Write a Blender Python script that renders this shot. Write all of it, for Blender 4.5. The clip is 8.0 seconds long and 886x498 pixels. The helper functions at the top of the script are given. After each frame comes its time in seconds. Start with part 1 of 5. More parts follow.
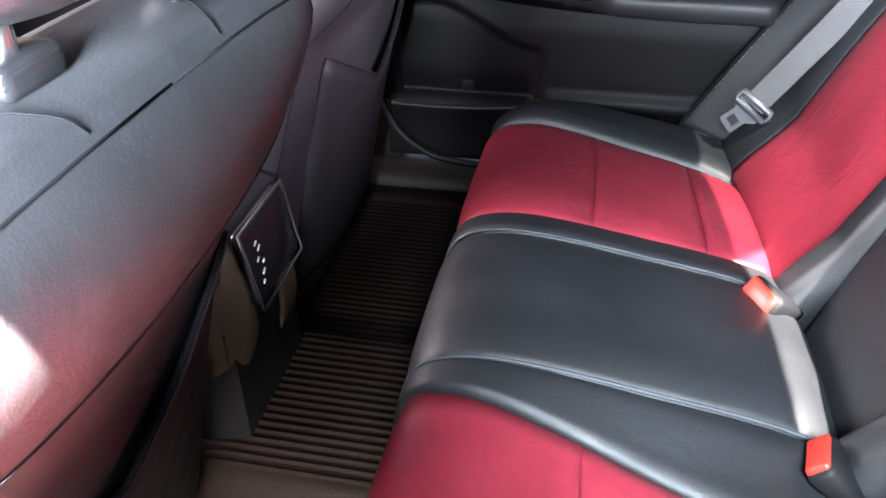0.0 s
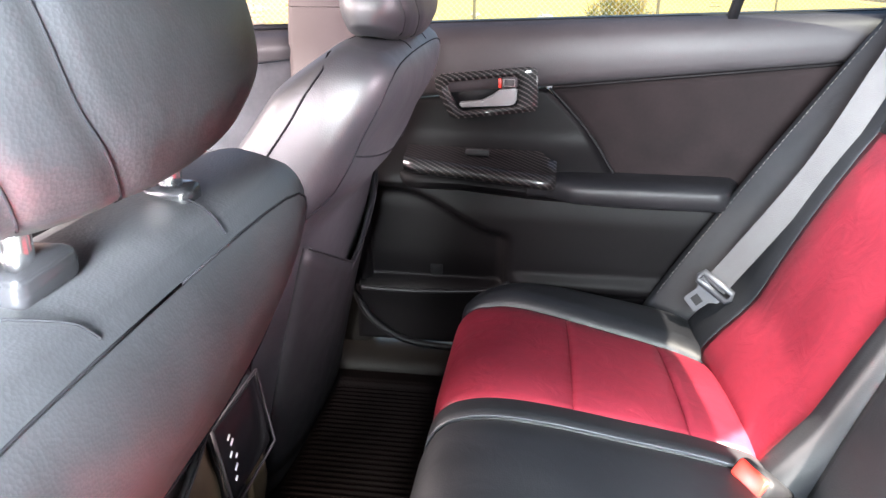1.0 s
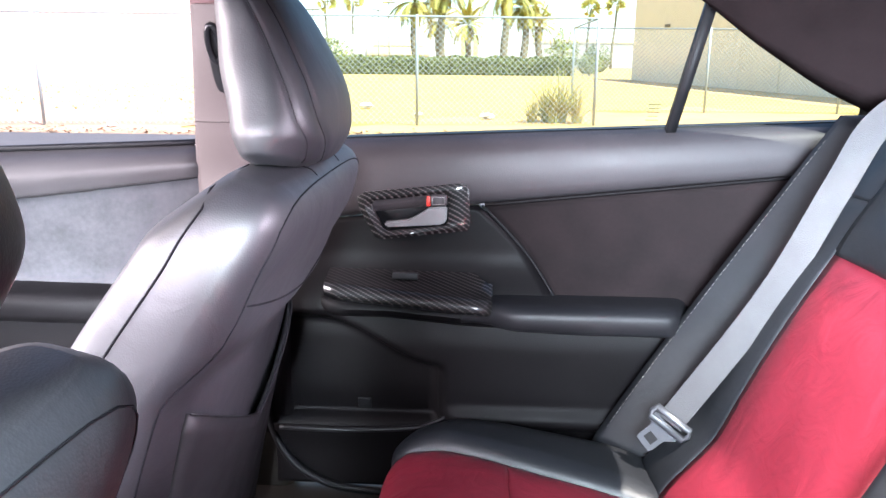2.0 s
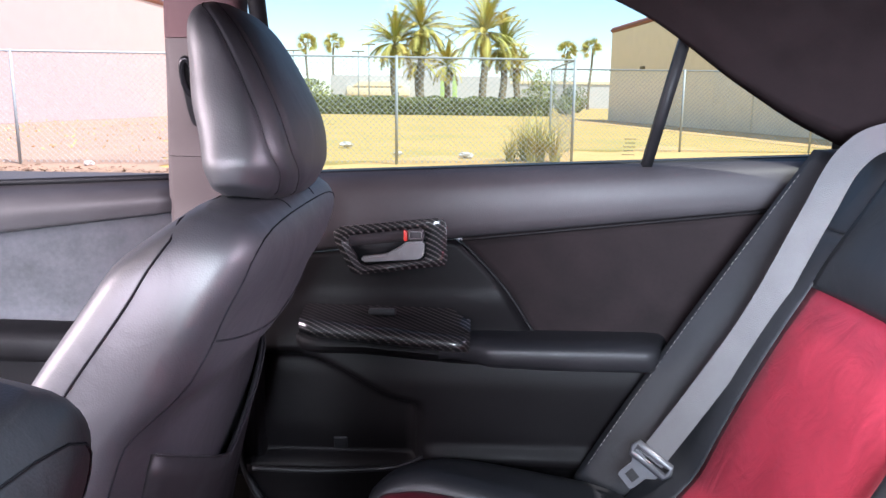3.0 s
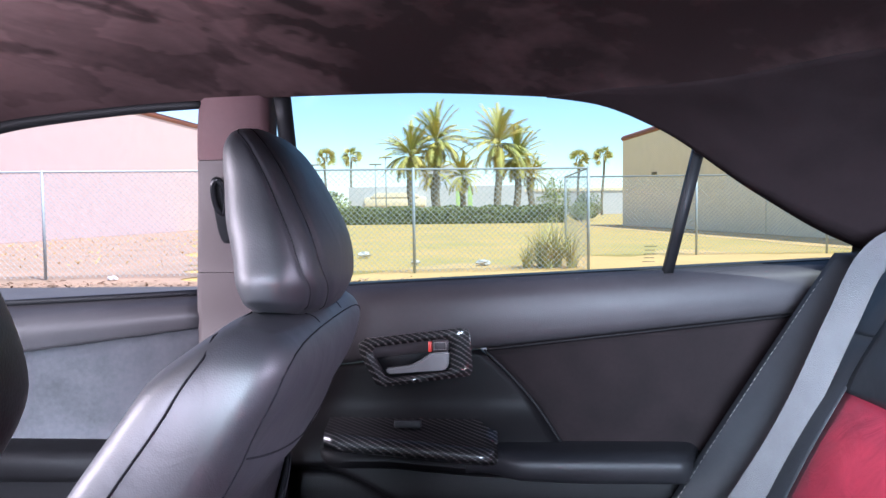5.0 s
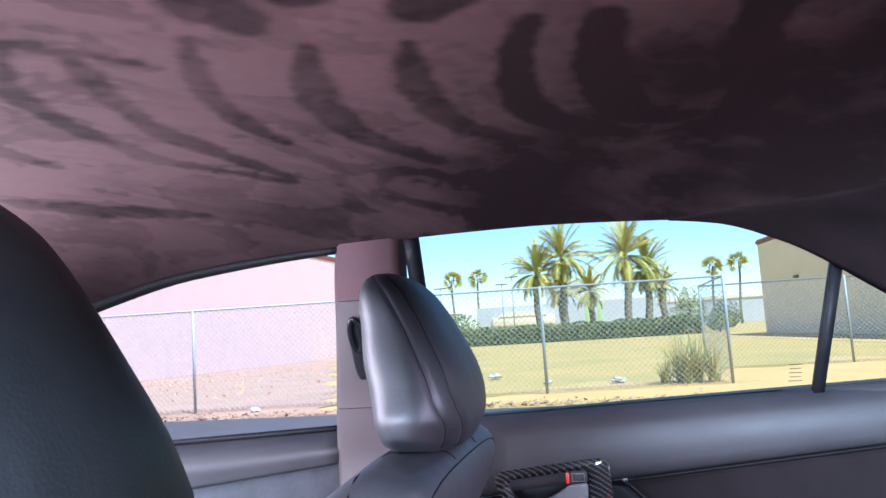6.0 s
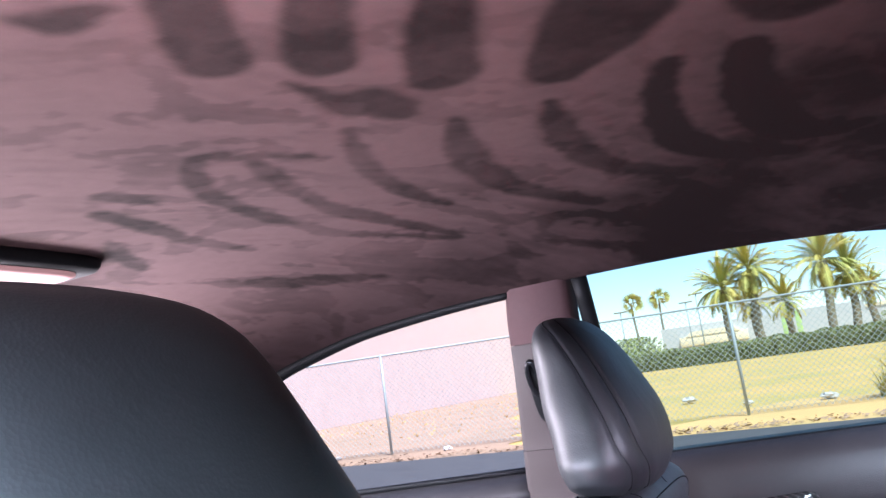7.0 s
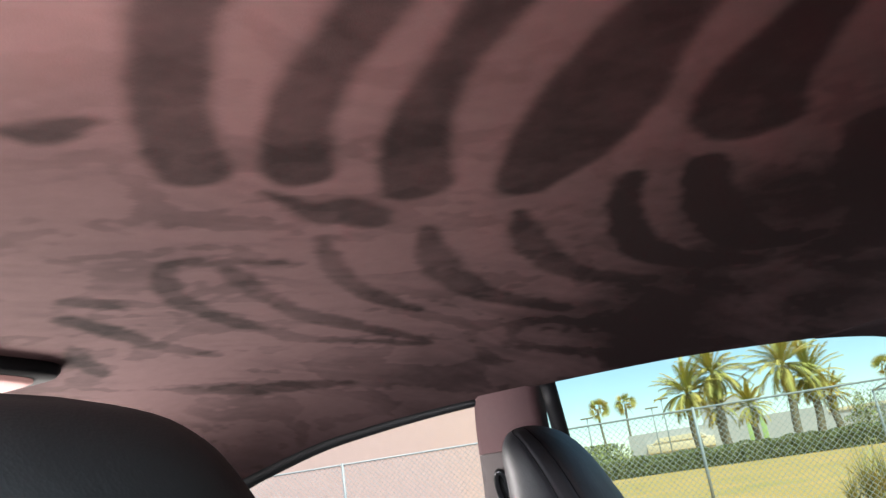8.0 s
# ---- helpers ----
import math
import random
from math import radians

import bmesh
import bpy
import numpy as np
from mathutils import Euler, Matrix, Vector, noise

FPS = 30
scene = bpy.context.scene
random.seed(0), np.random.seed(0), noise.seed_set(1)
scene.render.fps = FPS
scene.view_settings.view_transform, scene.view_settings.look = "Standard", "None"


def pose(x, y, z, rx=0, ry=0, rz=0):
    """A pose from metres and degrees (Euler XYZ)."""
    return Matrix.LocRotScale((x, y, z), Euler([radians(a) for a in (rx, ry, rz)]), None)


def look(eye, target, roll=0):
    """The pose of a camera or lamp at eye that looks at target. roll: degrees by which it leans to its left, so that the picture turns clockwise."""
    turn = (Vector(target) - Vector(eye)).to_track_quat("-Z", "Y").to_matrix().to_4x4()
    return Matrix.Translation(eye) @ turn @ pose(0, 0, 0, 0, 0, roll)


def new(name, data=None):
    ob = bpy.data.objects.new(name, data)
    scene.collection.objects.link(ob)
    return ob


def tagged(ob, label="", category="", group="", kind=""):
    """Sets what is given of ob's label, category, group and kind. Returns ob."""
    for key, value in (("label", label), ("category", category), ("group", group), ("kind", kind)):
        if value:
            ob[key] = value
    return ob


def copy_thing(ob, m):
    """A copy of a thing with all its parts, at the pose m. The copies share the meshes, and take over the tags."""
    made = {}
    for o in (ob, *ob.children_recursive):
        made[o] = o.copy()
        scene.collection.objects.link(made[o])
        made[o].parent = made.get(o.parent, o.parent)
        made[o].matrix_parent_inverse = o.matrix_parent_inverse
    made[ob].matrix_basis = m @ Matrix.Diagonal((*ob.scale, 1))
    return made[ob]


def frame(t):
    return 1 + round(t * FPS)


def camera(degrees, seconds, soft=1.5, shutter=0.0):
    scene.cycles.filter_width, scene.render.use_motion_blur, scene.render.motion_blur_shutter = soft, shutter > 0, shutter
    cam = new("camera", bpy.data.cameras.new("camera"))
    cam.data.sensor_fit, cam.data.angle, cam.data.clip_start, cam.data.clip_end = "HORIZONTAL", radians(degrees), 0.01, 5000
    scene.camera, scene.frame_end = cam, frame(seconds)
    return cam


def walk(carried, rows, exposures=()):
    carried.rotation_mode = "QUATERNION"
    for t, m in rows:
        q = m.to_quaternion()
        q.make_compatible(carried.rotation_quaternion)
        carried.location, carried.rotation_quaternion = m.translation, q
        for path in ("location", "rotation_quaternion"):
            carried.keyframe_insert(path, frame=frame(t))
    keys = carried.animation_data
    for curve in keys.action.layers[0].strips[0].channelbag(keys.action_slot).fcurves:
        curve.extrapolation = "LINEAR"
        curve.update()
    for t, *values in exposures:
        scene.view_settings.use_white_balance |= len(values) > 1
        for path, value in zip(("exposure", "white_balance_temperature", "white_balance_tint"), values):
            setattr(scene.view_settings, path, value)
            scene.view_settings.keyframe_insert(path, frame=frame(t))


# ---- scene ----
cam = camera(60.3, 8.0)
PATH = [
    (0, (0.039, -0.642, 1.09), (-0.271, 0.981, -0.036), -0.1),
    (0.5, (0.034, -0.65, 1.101), (-0.313, 1.132, 0.262), -0.9),
    (1, (0.013, -0.641, 1.096), (-0.223, 1.213, 0.383), 0.5),
    (1.5, (-0.004, -0.624, 1.102), (-0.172, 1.265, 0.469), 0.7),
    (2, (0.033, -0.497, 1.114), (-0.078, 1.441, 0.633), 0.5),
    (3.5, (0.037, -0.485, 1.102), (-0.017, 1.48, 0.733), 0.6),
    (4, (0.034, -0.488, 1.104), (-0.019, 1.483, 0.773), 0.3),
    (5.5, (0.027, -0.507, 1.118), (-0.182, 1.481, 1.188), -2.3),
    (6, (0.032, -0.521, 1.128), (-0.391, 1.421, 1.35), -3.6),
    (6.5, (0.042, -0.526, 1.138), (-0.59, 1.35, 1.419), -6.5),
    (7, (0.05, -0.542, 1.144), (-0.782, 1.243, 1.491), -7.8),
    (7.5, (0.055, -0.553, 1.146), (-0.817, 1.184, 1.619), -8.0),
    (8, (0.048, -0.55, 1.146), (-0.643, 1.23, 1.742), -8.4),
]
walk(cam, [(t, look(eye, target, roll)) for t, eye, target, roll in PATH], [(0, 1.84, 6500, 9), (0.5, 2.18, 7000, 9), (1.5, 2.19, 6900, 9), (2.1, 2.25, 6300, 10), (2.8, 1.55, 6300, 14), (3.5, 1.47, 6400, 15), (4.2, 1.42, 6200, 15), (5.5, 1.35, 5500, 9), (6.2, 1.38, 5350, 9), (7, 1.38, 5750, 8), (7.6, 1.16, 6400, 6), (8, 1.02, 6500, -4)])


# ---- world, sun, openings ----
sun_way = Vector((0.42, -0.42, 1.0)).normalized()   # high, behind the car and from its open side
world = bpy.data.worlds.new("world")
scene.world = world
world.use_nodes = True
wn = world.node_tree.nodes
sky = wn.new("ShaderNodeTexSky")
sky.sky_type, sky.sun_disc = "NISHITA", False
sky.sun_elevation = math.asin(sun_way.z)
sky.sun_rotation = math.atan2(sun_way.x, sun_way.y)
sky.air_density, sky.dust_density, sky.ozone_density, sky.altitude = 0.9, 0.12, 2.0, 500
wn["Background"].inputs["Strength"].default_value = 0.14
world.node_tree.links.new(sky.outputs["Color"], wn["Background"].inputs["Color"])
lamp = bpy.data.lights.new("sun", "SUN")
lamp.energy, lamp.angle, lamp.color = 5.0, radians(0.6), (1.0, 0.95, 0.88)
sun = new("sun", lamp)
sun.matrix_world = look(sun_way * 50, (0, 0, 0))


def opening(name, eye, target, width, height, watts, color, spread=180):
    """An added area lamp, mostly standing in for daylight through an opening of the car."""
    a = bpy.data.lights.new(name, "AREA")
    a.shape, a.size, a.size_y, a.energy, a.color, a.spread = "RECTANGLE", width, height, watts, color, radians(spread)
    ob = new(name, a)
    ob.matrix_world = look(eye, target)


# Added lamps, narrowed and aimed at single surfaces.
opening("open_door_light", (0.24, -0.80, 1.12), (0.56, 0.48, 0.92), 0.45, 0.24, 5.4, (0.78, 0.89, 1.0), 50)
opening("open_door_top_light", (0.20, -0.74, 1.20), (0.22, -0.06, 0.56), 0.26, 0.14, 1.5, (0.76, 0.90, 1.0), 42)
opening("open_door_front_light", (-0.10, -0.80, 1.12), (-0.235, -0.37, 1.00), 0.14, 0.24, 4.6, (0.82, 0.92, 1.0), 32)
opening("open_door_low_light", (-0.12, -0.80, 0.80), (-0.22, -0.36, 0.37), 0.20, 0.16, 1.3, (1.0, 0.92, 0.86), 46)
opening("windscreen_light", (-1.45, 0.0, 1.16), (0.30, 0.30, 0.76), 1.1, 0.42, 10.0, (1.0, 0.89, 0.90), 90)
# Fill lamp added for the front of the headliner; no dashboard is built.
opening("headliner_front_fill", (-1.15, -0.05, 1.06), (-0.74, -0.05, 1.32), 0.9, 0.16, 4.6, (1.0, 0.86, 0.87), 60)
opening("driver_window_light", (-0.70, -0.80, 1.10), (-0.30, 0.36, 0.86), 0.50, 0.20, 4.5, (0.94, 0.88, 1.0), 72)
opening("rear_window_light", (0.86, 0.10, 1.20), (-0.20, 0.40, 0.85), 0.80, 0.20, 1.9, (1.0, 0.84, 1.0), 34)
# Fill lamp added for the left edge of the headliner.
opening("headliner_left_fill", (-0.32, -0.72, 1.12), (-0.36, -0.42, 1.36), 0.6, 0.12, 3.3, (1.0, 0.81, 0.82), 60)


def sun_boost(name, spot, width, height, watts):
    """A narrow area lamp added to strengthen the sun patch through an opening, round the line from the sun to spot."""
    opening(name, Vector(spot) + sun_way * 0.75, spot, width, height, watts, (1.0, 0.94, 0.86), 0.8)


# Extra lamps on the sun's line, cropped to brighten chosen patches only.
sun_boost("rear_window_sun_boost", (0.60, -0.47, 1.05), 1.0, 0.70, 23.0)
sun_boost("open_door_sun_boost", (-0.20, -0.55, 0.85), 0.24, 0.40, 34.0)
sun_boost("bench_sun_boost", (0.20, -0.43, 0.58), 0.22, 0.30, 31.0)

# ---- materials ----


def material(name, color, rough=0.5, metal=0.0, vary=0.15, scale=20.0, bump=0.0, bump_scale=400.0, coat=0.0, spec=0.5, sheen=0.0, second=None, crease=0.0):
    """A node material: base colour with two scales of variation, fine relief, gloss."""
    m = bpy.data.materials.new(name)
    m.use_nodes = True
    n, l = m.node_tree.nodes, m.node_tree.links
    b = n["Principled BSDF"]
    b.inputs["Roughness"].default_value = rough
    b.inputs["Metallic"].default_value = metal
    b.inputs["Specular IOR Level"].default_value = spec
    b.inputs["Coat Weight"].default_value = coat
    b.inputs["Sheen Weight"].default_value = sheen
    co = n.new("ShaderNodeTexCoord")
    big = n.new("ShaderNodeTexNoise")
    big.inputs["Scale"].default_value, big.inputs["Detail"].default_value = scale, 6
    l.new(co.outputs["Object"], big.inputs["Vector"])
    small = n.new("ShaderNodeTexNoise")
    small.inputs["Scale"].default_value, small.inputs["Detail"].default_value = scale * 9, 3
    l.new(co.outputs["Object"], small.inputs["Vector"])
    add = n.new("ShaderNodeMath")
    add.operation = "MULTIPLY_ADD"
    l.new(small.outputs["Fac"], add.inputs[0])
    add.inputs[1].default_value = 0.4
    l.new(big.outputs["Fac"], add.inputs[2])
    ramp = n.new("ShaderNodeMapRange")
    ramp.inputs["From Min"].default_value, ramp.inputs["From Max"].default_value = 0.45, 0.95
    l.new(add.outputs[0], ramp.inputs["Value"])
    mix = n.new("ShaderNodeMix")
    mix.data_type = "RGBA"
    low = second or tuple(c * (1 - vary) for c in color)
    high = color if second else tuple(min(1, c * (1 + vary)) for c in color)
    mix.inputs["A"].default_value = (*low, 1)
    mix.inputs["B"].default_value = (*high, 1)
    l.new(ramp.outputs["Result"], mix.inputs["Factor"])
    l.new(mix.outputs["Result"], b.inputs["Base Color"])
    rr = n.new("ShaderNodeMapRange")
    rr.inputs["From Min"].default_value, rr.inputs["From Max"].default_value = 0.3, 0.7
    rr.inputs["To Min"].default_value, rr.inputs["To Max"].default_value = rough * 0.88, min(1, rough * 1.12)
    l.new(big.outputs["Fac"], rr.inputs["Value"])
    l.new(rr.outputs["Result"], b.inputs["Roughness"])
    if bump:
        v = n.new("ShaderNodeTexVoronoi")
        v.inputs["Scale"].default_value = bump_scale
        l.new(co.outputs["Object"], v.inputs["Vector"])
        h = n.new("ShaderNodeMath")
        h.operation = "ADD"
        l.new(v.outputs["Distance"], h.inputs[0])
        l.new(big.outputs["Fac"], h.inputs[1])
        bp = n.new("ShaderNodeBump")
        bp.inputs["Strength"].default_value, bp.inputs["Distance"].default_value = bump, 0.002
        l.new(h.outputs[0], bp.inputs["Height"])
        l.new(bp.outputs["Normal"], b.inputs["Normal"])
        if crease:
            fold = n.new("ShaderNodeTexNoise")
            fold.inputs["Scale"].default_value, fold.inputs["Detail"].default_value, fold.inputs["Distortion"].default_value = 16, 3, 1.2
            l.new(co.outputs["Object"], fold.inputs["Vector"])
            fb = n.new("ShaderNodeBump")
            fb.inputs["Strength"].default_value, fb.inputs["Distance"].default_value = crease, 0.008
            l.new(fold.outputs["Fac"], fb.inputs["Height"])
            l.new(fb.outputs["Normal"], bp.inputs["Normal"])
    return m


def glass(name, tint):
    """A thin pane: it lets light straight through, tinted, and reflects a little."""
    m = bpy.data.materials.new(name)
    m.use_nodes = True
    n, l = m.node_tree.nodes, m.node_tree.links
    n.remove(n["Principled BSDF"])
    t, g, x, f = n.new("ShaderNodeBsdfTransparent"), n.new("ShaderNodeBsdfGlossy"), n.new("ShaderNodeMixShader"), n.new("ShaderNodeFresnel")
    t.inputs["Color"].default_value = (*tint, 1)
    g.inputs["Roughness"].default_value = 0.02
    f.inputs["IOR"].default_value = 1.35
    l.new(f.outputs[0], x.inputs[0])
    l.new(t.outputs[0], x.inputs[1])
    l.new(g.outputs[0], x.inputs[2])
    l.new(x.outputs[0], n["Material Output"].inputs["Surface"])
    return m


LEATHER = material("black_leather", (0.0070, 0.0074, 0.0092), 0.52, vary=0.3, scale=7, bump=0.07, bump_scale=600, spec=0.42, crease=0.14)
RED = material("red_leather", (0.190, 0.0150, 0.0275), 0.44, vary=0.2, scale=8, bump=0.05, bump_scale=800, spec=0.38, crease=0.32)
SEAM = material("seam_thread", (0.004, 0.004, 0.005), 0.9, spec=0.03)
PIPING = material("grey_piping", (0.035, 0.038, 0.045), 0.5, spec=0.3)
STITCH = material("pale_stitching", (0.13, 0.125, 0.115), 0.7)
# Lower trim is darker and upper trim lighter to stand in for light falloff.
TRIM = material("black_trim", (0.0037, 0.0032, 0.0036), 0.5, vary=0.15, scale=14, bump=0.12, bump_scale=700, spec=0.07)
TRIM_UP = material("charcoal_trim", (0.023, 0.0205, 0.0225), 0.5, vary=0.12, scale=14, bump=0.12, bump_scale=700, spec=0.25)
# Lighter than the rear insert, in place of brighter light at the front glass.
CLOTH = material("grey_door_cloth", (0.034, 0.033, 0.037), 0.9, vary=0.30, scale=14, bump=0.2, bump_scale=900, spec=0.1)
INSERT = material("suede_insert", (0.0085, 0.0062, 0.0066), 0.85, vary=0.35, scale=16, bump=0.15, bump_scale=900, sheen=0.03, spec=0.06)
TRIM_GREY = material("grey_pillar_trim", (0.034, 0.024, 0.024), 0.6, vary=0.08, scale=12, bump=0.1, bump_scale=700)
TRIM_TOP = material("brown_pillar_top", (0.060, 0.032, 0.034), 0.7, vary=0.1, scale=14, bump=0.1, bump_scale=700, spec=0.2)
ARM = material("black_arm_pad", (0.0075, 0.0072, 0.0085), 0.46, vary=0.2, scale=12, bump=0.06, bump_scale=800, spec=0.22)
RUBBER = material("black_rubber", (0.006, 0.006, 0.007), 0.55, vary=0.2, scale=30, spec=0.15)
MAT = material("brown_black_rubber_mat", (0.0060, 0.0036, 0.0032), 0.55, vary=0.25, scale=18, bump=0.2, bump_scale=300, spec=0.06)
SILL = material("brown_grey_sill", (0.0085, 0.0066, 0.0055), 0.55, vary=0.15, scale=14, bump=0.08, bump_scale=700, spec=0.2)
CARPET = material("black_carpet", (0.005, 0.0045, 0.0045), 0.95, vary=0.4, scale=60, bump=0.6, bump_scale=600, spec=0.05)
GLOSS = material("gloss_black", (0.006, 0.006, 0.007), 0.2, spec=0.25)
BEIGE = material("beige_console_side", (0.045, 0.036, 0.022), 0.5, spec=0.2)
SATIN = material("satin_metal", (0.17, 0.16, 0.165), 0.34, metal=0.8, vary=0.05)
TONGUE = material("dull_tongue_metal", (0.032, 0.034, 0.04), 0.42, metal=0.3, vary=0.08)
CHROME = material("chrome", (0.80, 0.80, 0.82), 0.20, metal=1.0, vary=0.04)
BUCKLE_RED = material("red_button", (0.42, 0.02, 0.013), 0.4)
BELT = material("grey_webbing", (0.026, 0.025, 0.028), 0.75, vary=0.08, scale=30, bump=0.25, bump_scale=900)
GLASS_REAR = glass("tinted_glass", (0.54, 0.60, 0.58))
# Tint made up for the unseen open door's panes, to block sun.
GLASS_BLOCK = glass("light_blocking_glass", (0.10, 0.10, 0.10))
GLASS_FRONT = glass("clear_glass", (0.80, 0.76, 0.80))
ASPHALT = material("asphalt", (0.0595, 0.0595, 0.0644), 0.85, vary=0.2, scale=3, bump=0.3, bump_scale=90)
DIRT = material("dry_dirt", (0.37, 0.245, 0.165), 0.95, vary=0.3, scale=0.7, bump=0.4, bump_scale=12, second=(0.28, 0.195, 0.125))
GRASS = material("dry_lawn", (0.56, 0.355, 0.115), 0.95, vary=0.3, scale=0.35, bump=0.5, bump_scale=14, second=(0.37, 0.30, 0.080))
GALV = material("galvanised_steel", (0.33, 0.37, 0.37), 0.5, metal=0.1, vary=0.1)
STUCCO = material("cream_stucco", (0.82, 0.70, 0.48), 0.9, vary=0.06, scale=2, bump=0.2, bump_scale=40)
STUCCO_PINK = material("pale_pink_stucco", (0.53, 0.41, 0.38), 0.9, vary=0.05, scale=2, bump=0.2, bump_scale=40)
COPING = material("red_brown_coping", (0.231, 0.084, 0.056), 0.7)
# Hedge, frond and trunk colours are lifted to stand in for distance haze.
LEAF = material("hedge_leaf", (0.20, 0.225, 0.095), 0.75, vary=0.2, scale=2, spec=0.2)
LEAF_LIGHT = material("pale_leaf", (0.294, 0.322, 0.112), 0.6, vary=0.35, scale=2)
BLADE = material("grass_blade", (0.50, 0.52, 0.17), 0.6, vary=0.35, scale=3, second=(0.50, 0.38, 0.14))
STRAW = material("dry_straw", (0.66, 0.40, 0.160), 0.95, vary=0.3, scale=0.8, bump=0.5, bump_scale=14, second=(0.46, 0.33, 0.125))
LIME = material("lime_paint", (0.434, 0.595, 0.21), 0.7)
FROND = material("palm_frond", (0.36, 0.42, 0.13), 0.7, vary=0.35, scale=0.5, second=(0.56, 0.40, 0.11), spec=0.15)
TRUNK = material("palm_trunk", (0.22, 0.19, 0.12), 0.9, vary=0.3, scale=6, bump=0.6, bump_scale=20)
WHITE_PAINT = material("white_wall", (0.525, 0.518, 0.504), 0.8, vary=0.05, scale=1)


def headliner():
    """Suede; the lie of its pile (the attribute below, 0 smooth to 1 against the light), plus painted rear shade, sets
    how deep its brown is.
    """
    m = bpy.data.materials.new("suede_headliner")
    m.use_nodes = True
    n, l = m.node_tree.nodes, m.node_tree.links
    b = n["Principled BSDF"]
    b.inputs["Roughness"].default_value, b.inputs["Specular IOR Level"].default_value = 0.95, 0.04
    at = n.new("ShaderNodeAttribute")
    at.attribute_name = "nap_shade"
    co = n.new("ShaderNodeTexCoord")
    t = n.new("ShaderNodeTexNoise")
    t.inputs["Scale"].default_value, t.inputs["Detail"].default_value = 60, 4
    l.new(co.outputs["Object"], t.inputs["Vector"])
    add = n.new("ShaderNodeMath")
    add.operation = "MULTIPLY_ADD"
    add.inputs[1].default_value = 0.25
    l.new(t.outputs["Fac"], add.inputs[0])
    l.new(at.outputs["Fac"], add.inputs[2])
    mix = n.new("ShaderNodeMix")
    mix.data_type = "RGBA"
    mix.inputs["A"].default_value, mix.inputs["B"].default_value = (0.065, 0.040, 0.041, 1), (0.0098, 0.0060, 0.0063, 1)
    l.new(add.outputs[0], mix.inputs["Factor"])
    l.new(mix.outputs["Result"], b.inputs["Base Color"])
    f = n.new("ShaderNodeTexNoise")
    f.inputs["Scale"].default_value = 900
    l.new(co.outputs["Object"], f.inputs["Vector"])
    bp = n.new("ShaderNodeBump")
    bp.inputs["Strength"].default_value, bp.inputs["Distance"].default_value = 0.15, 0.001
    l.new(f.outputs["Fac"], bp.inputs["Height"])
    l.new(bp.outputs["Normal"], b.inputs["Normal"])
    return m


def carbon():
    """Twill weave under clear lacquer."""
    m = bpy.data.materials.new("carbon_fibre")
    m.use_nodes = True
    n, l = m.node_tree.nodes, m.node_tree.links
    b = n["Principled BSDF"]
    b.inputs["Coat Weight"].default_value, b.inputs["Coat Roughness"].default_value = 0.5, 0.05
    b.inputs["Roughness"].default_value, b.inputs["Specular IOR Level"].default_value = 0.42, 0.10
    co = n.new("ShaderNodeTexCoord")

    def twill(way, pitch):
        dot = n.new("ShaderNodeVectorMath")
        dot.operation = "DOT_PRODUCT"
        dot.inputs[1].default_value = Vector(way).normalized() * 2 * math.pi / pitch
        l.new(co.outputs["Object"], dot.inputs[0])
        sine = n.new("ShaderNodeMath")
        sine.operation = "SINE"
        l.new(dot.outputs["Value"], sine.inputs[0])
        return sine
    wide, fine = twill((0.62, 0.75, 1.0), 0.0062), twill((-0.5, 0.9, 1.0), 0.0034)
    both = n.new("ShaderNodeMath")
    both.operation = "MULTIPLY_ADD"
    both.inputs[1].default_value = 0.25
    l.new(fine.outputs[0], both.inputs[0])
    l.new(wide.outputs[0], both.inputs[2])
    rr = n.new("ShaderNodeMapRange")
    rr.inputs["From Min"].default_value, rr.inputs["From Max"].default_value = 0.35, 1.1
    l.new(both.outputs[0], rr.inputs["Value"])
    mix = n.new("ShaderNodeMix")
    mix.data_type = "RGBA"
    mix.inputs["A"].default_value, mix.inputs["B"].default_value = (0.0012, 0.0012, 0.0015, 1), (0.046, 0.040, 0.041, 1)
    l.new(rr.outputs["Result"], mix.inputs["Factor"])
    l.new(mix.outputs["Result"], b.inputs["Base Color"])
    return m


HEADLINER = headliner()
CARBON = carbon()
LENS = bpy.data.materials.new("lit_lamp_lens")
LENS.use_nodes = True
LENS.node_tree.nodes["Principled BSDF"].inputs["Base Color"].default_value = (0.22, 0.12, 0.12, 1)
LENS.node_tree.nodes["Principled BSDF"].inputs["Emission Color"].default_value = (1.0, 0.52, 0.50, 1)
LENS.node_tree.nodes["Principled BSDF"].inputs["Emission Strength"].default_value = 0.14
MARK = material("white_print", (0.7, 0.7, 0.7), 0.6)

# ---- mesh helpers ----


def thing(name, label, category, x=0, y=0, z=0, group="", kind=""):
    ob = new(name)
    ob.location = (x, y, z)
    ob.empty_display_size = 0.05
    return tagged(ob, label, category, group, kind)


def part(name, bm, mat, parent=None, label="", smooth=True):
    me = bpy.data.meshes.new(name)
    bm.normal_update()
    bm.to_mesh(me)
    bm.free()
    for p in me.polygons:
        p.use_smooth = smooth
    me.materials.append(mat)
    ob = new(name, me)
    if parent is not None:
        ob.parent = parent
        if parent.parent is None and parent.data is None:
            ob.matrix_parent_inverse = Matrix.Translation(-parent.location)
    if label:
        ob["label"] = label
    return ob


def autosmooth(ob, angle=40):
    ob.data.set_sharp_from_angle(angle=radians(angle))
    return ob


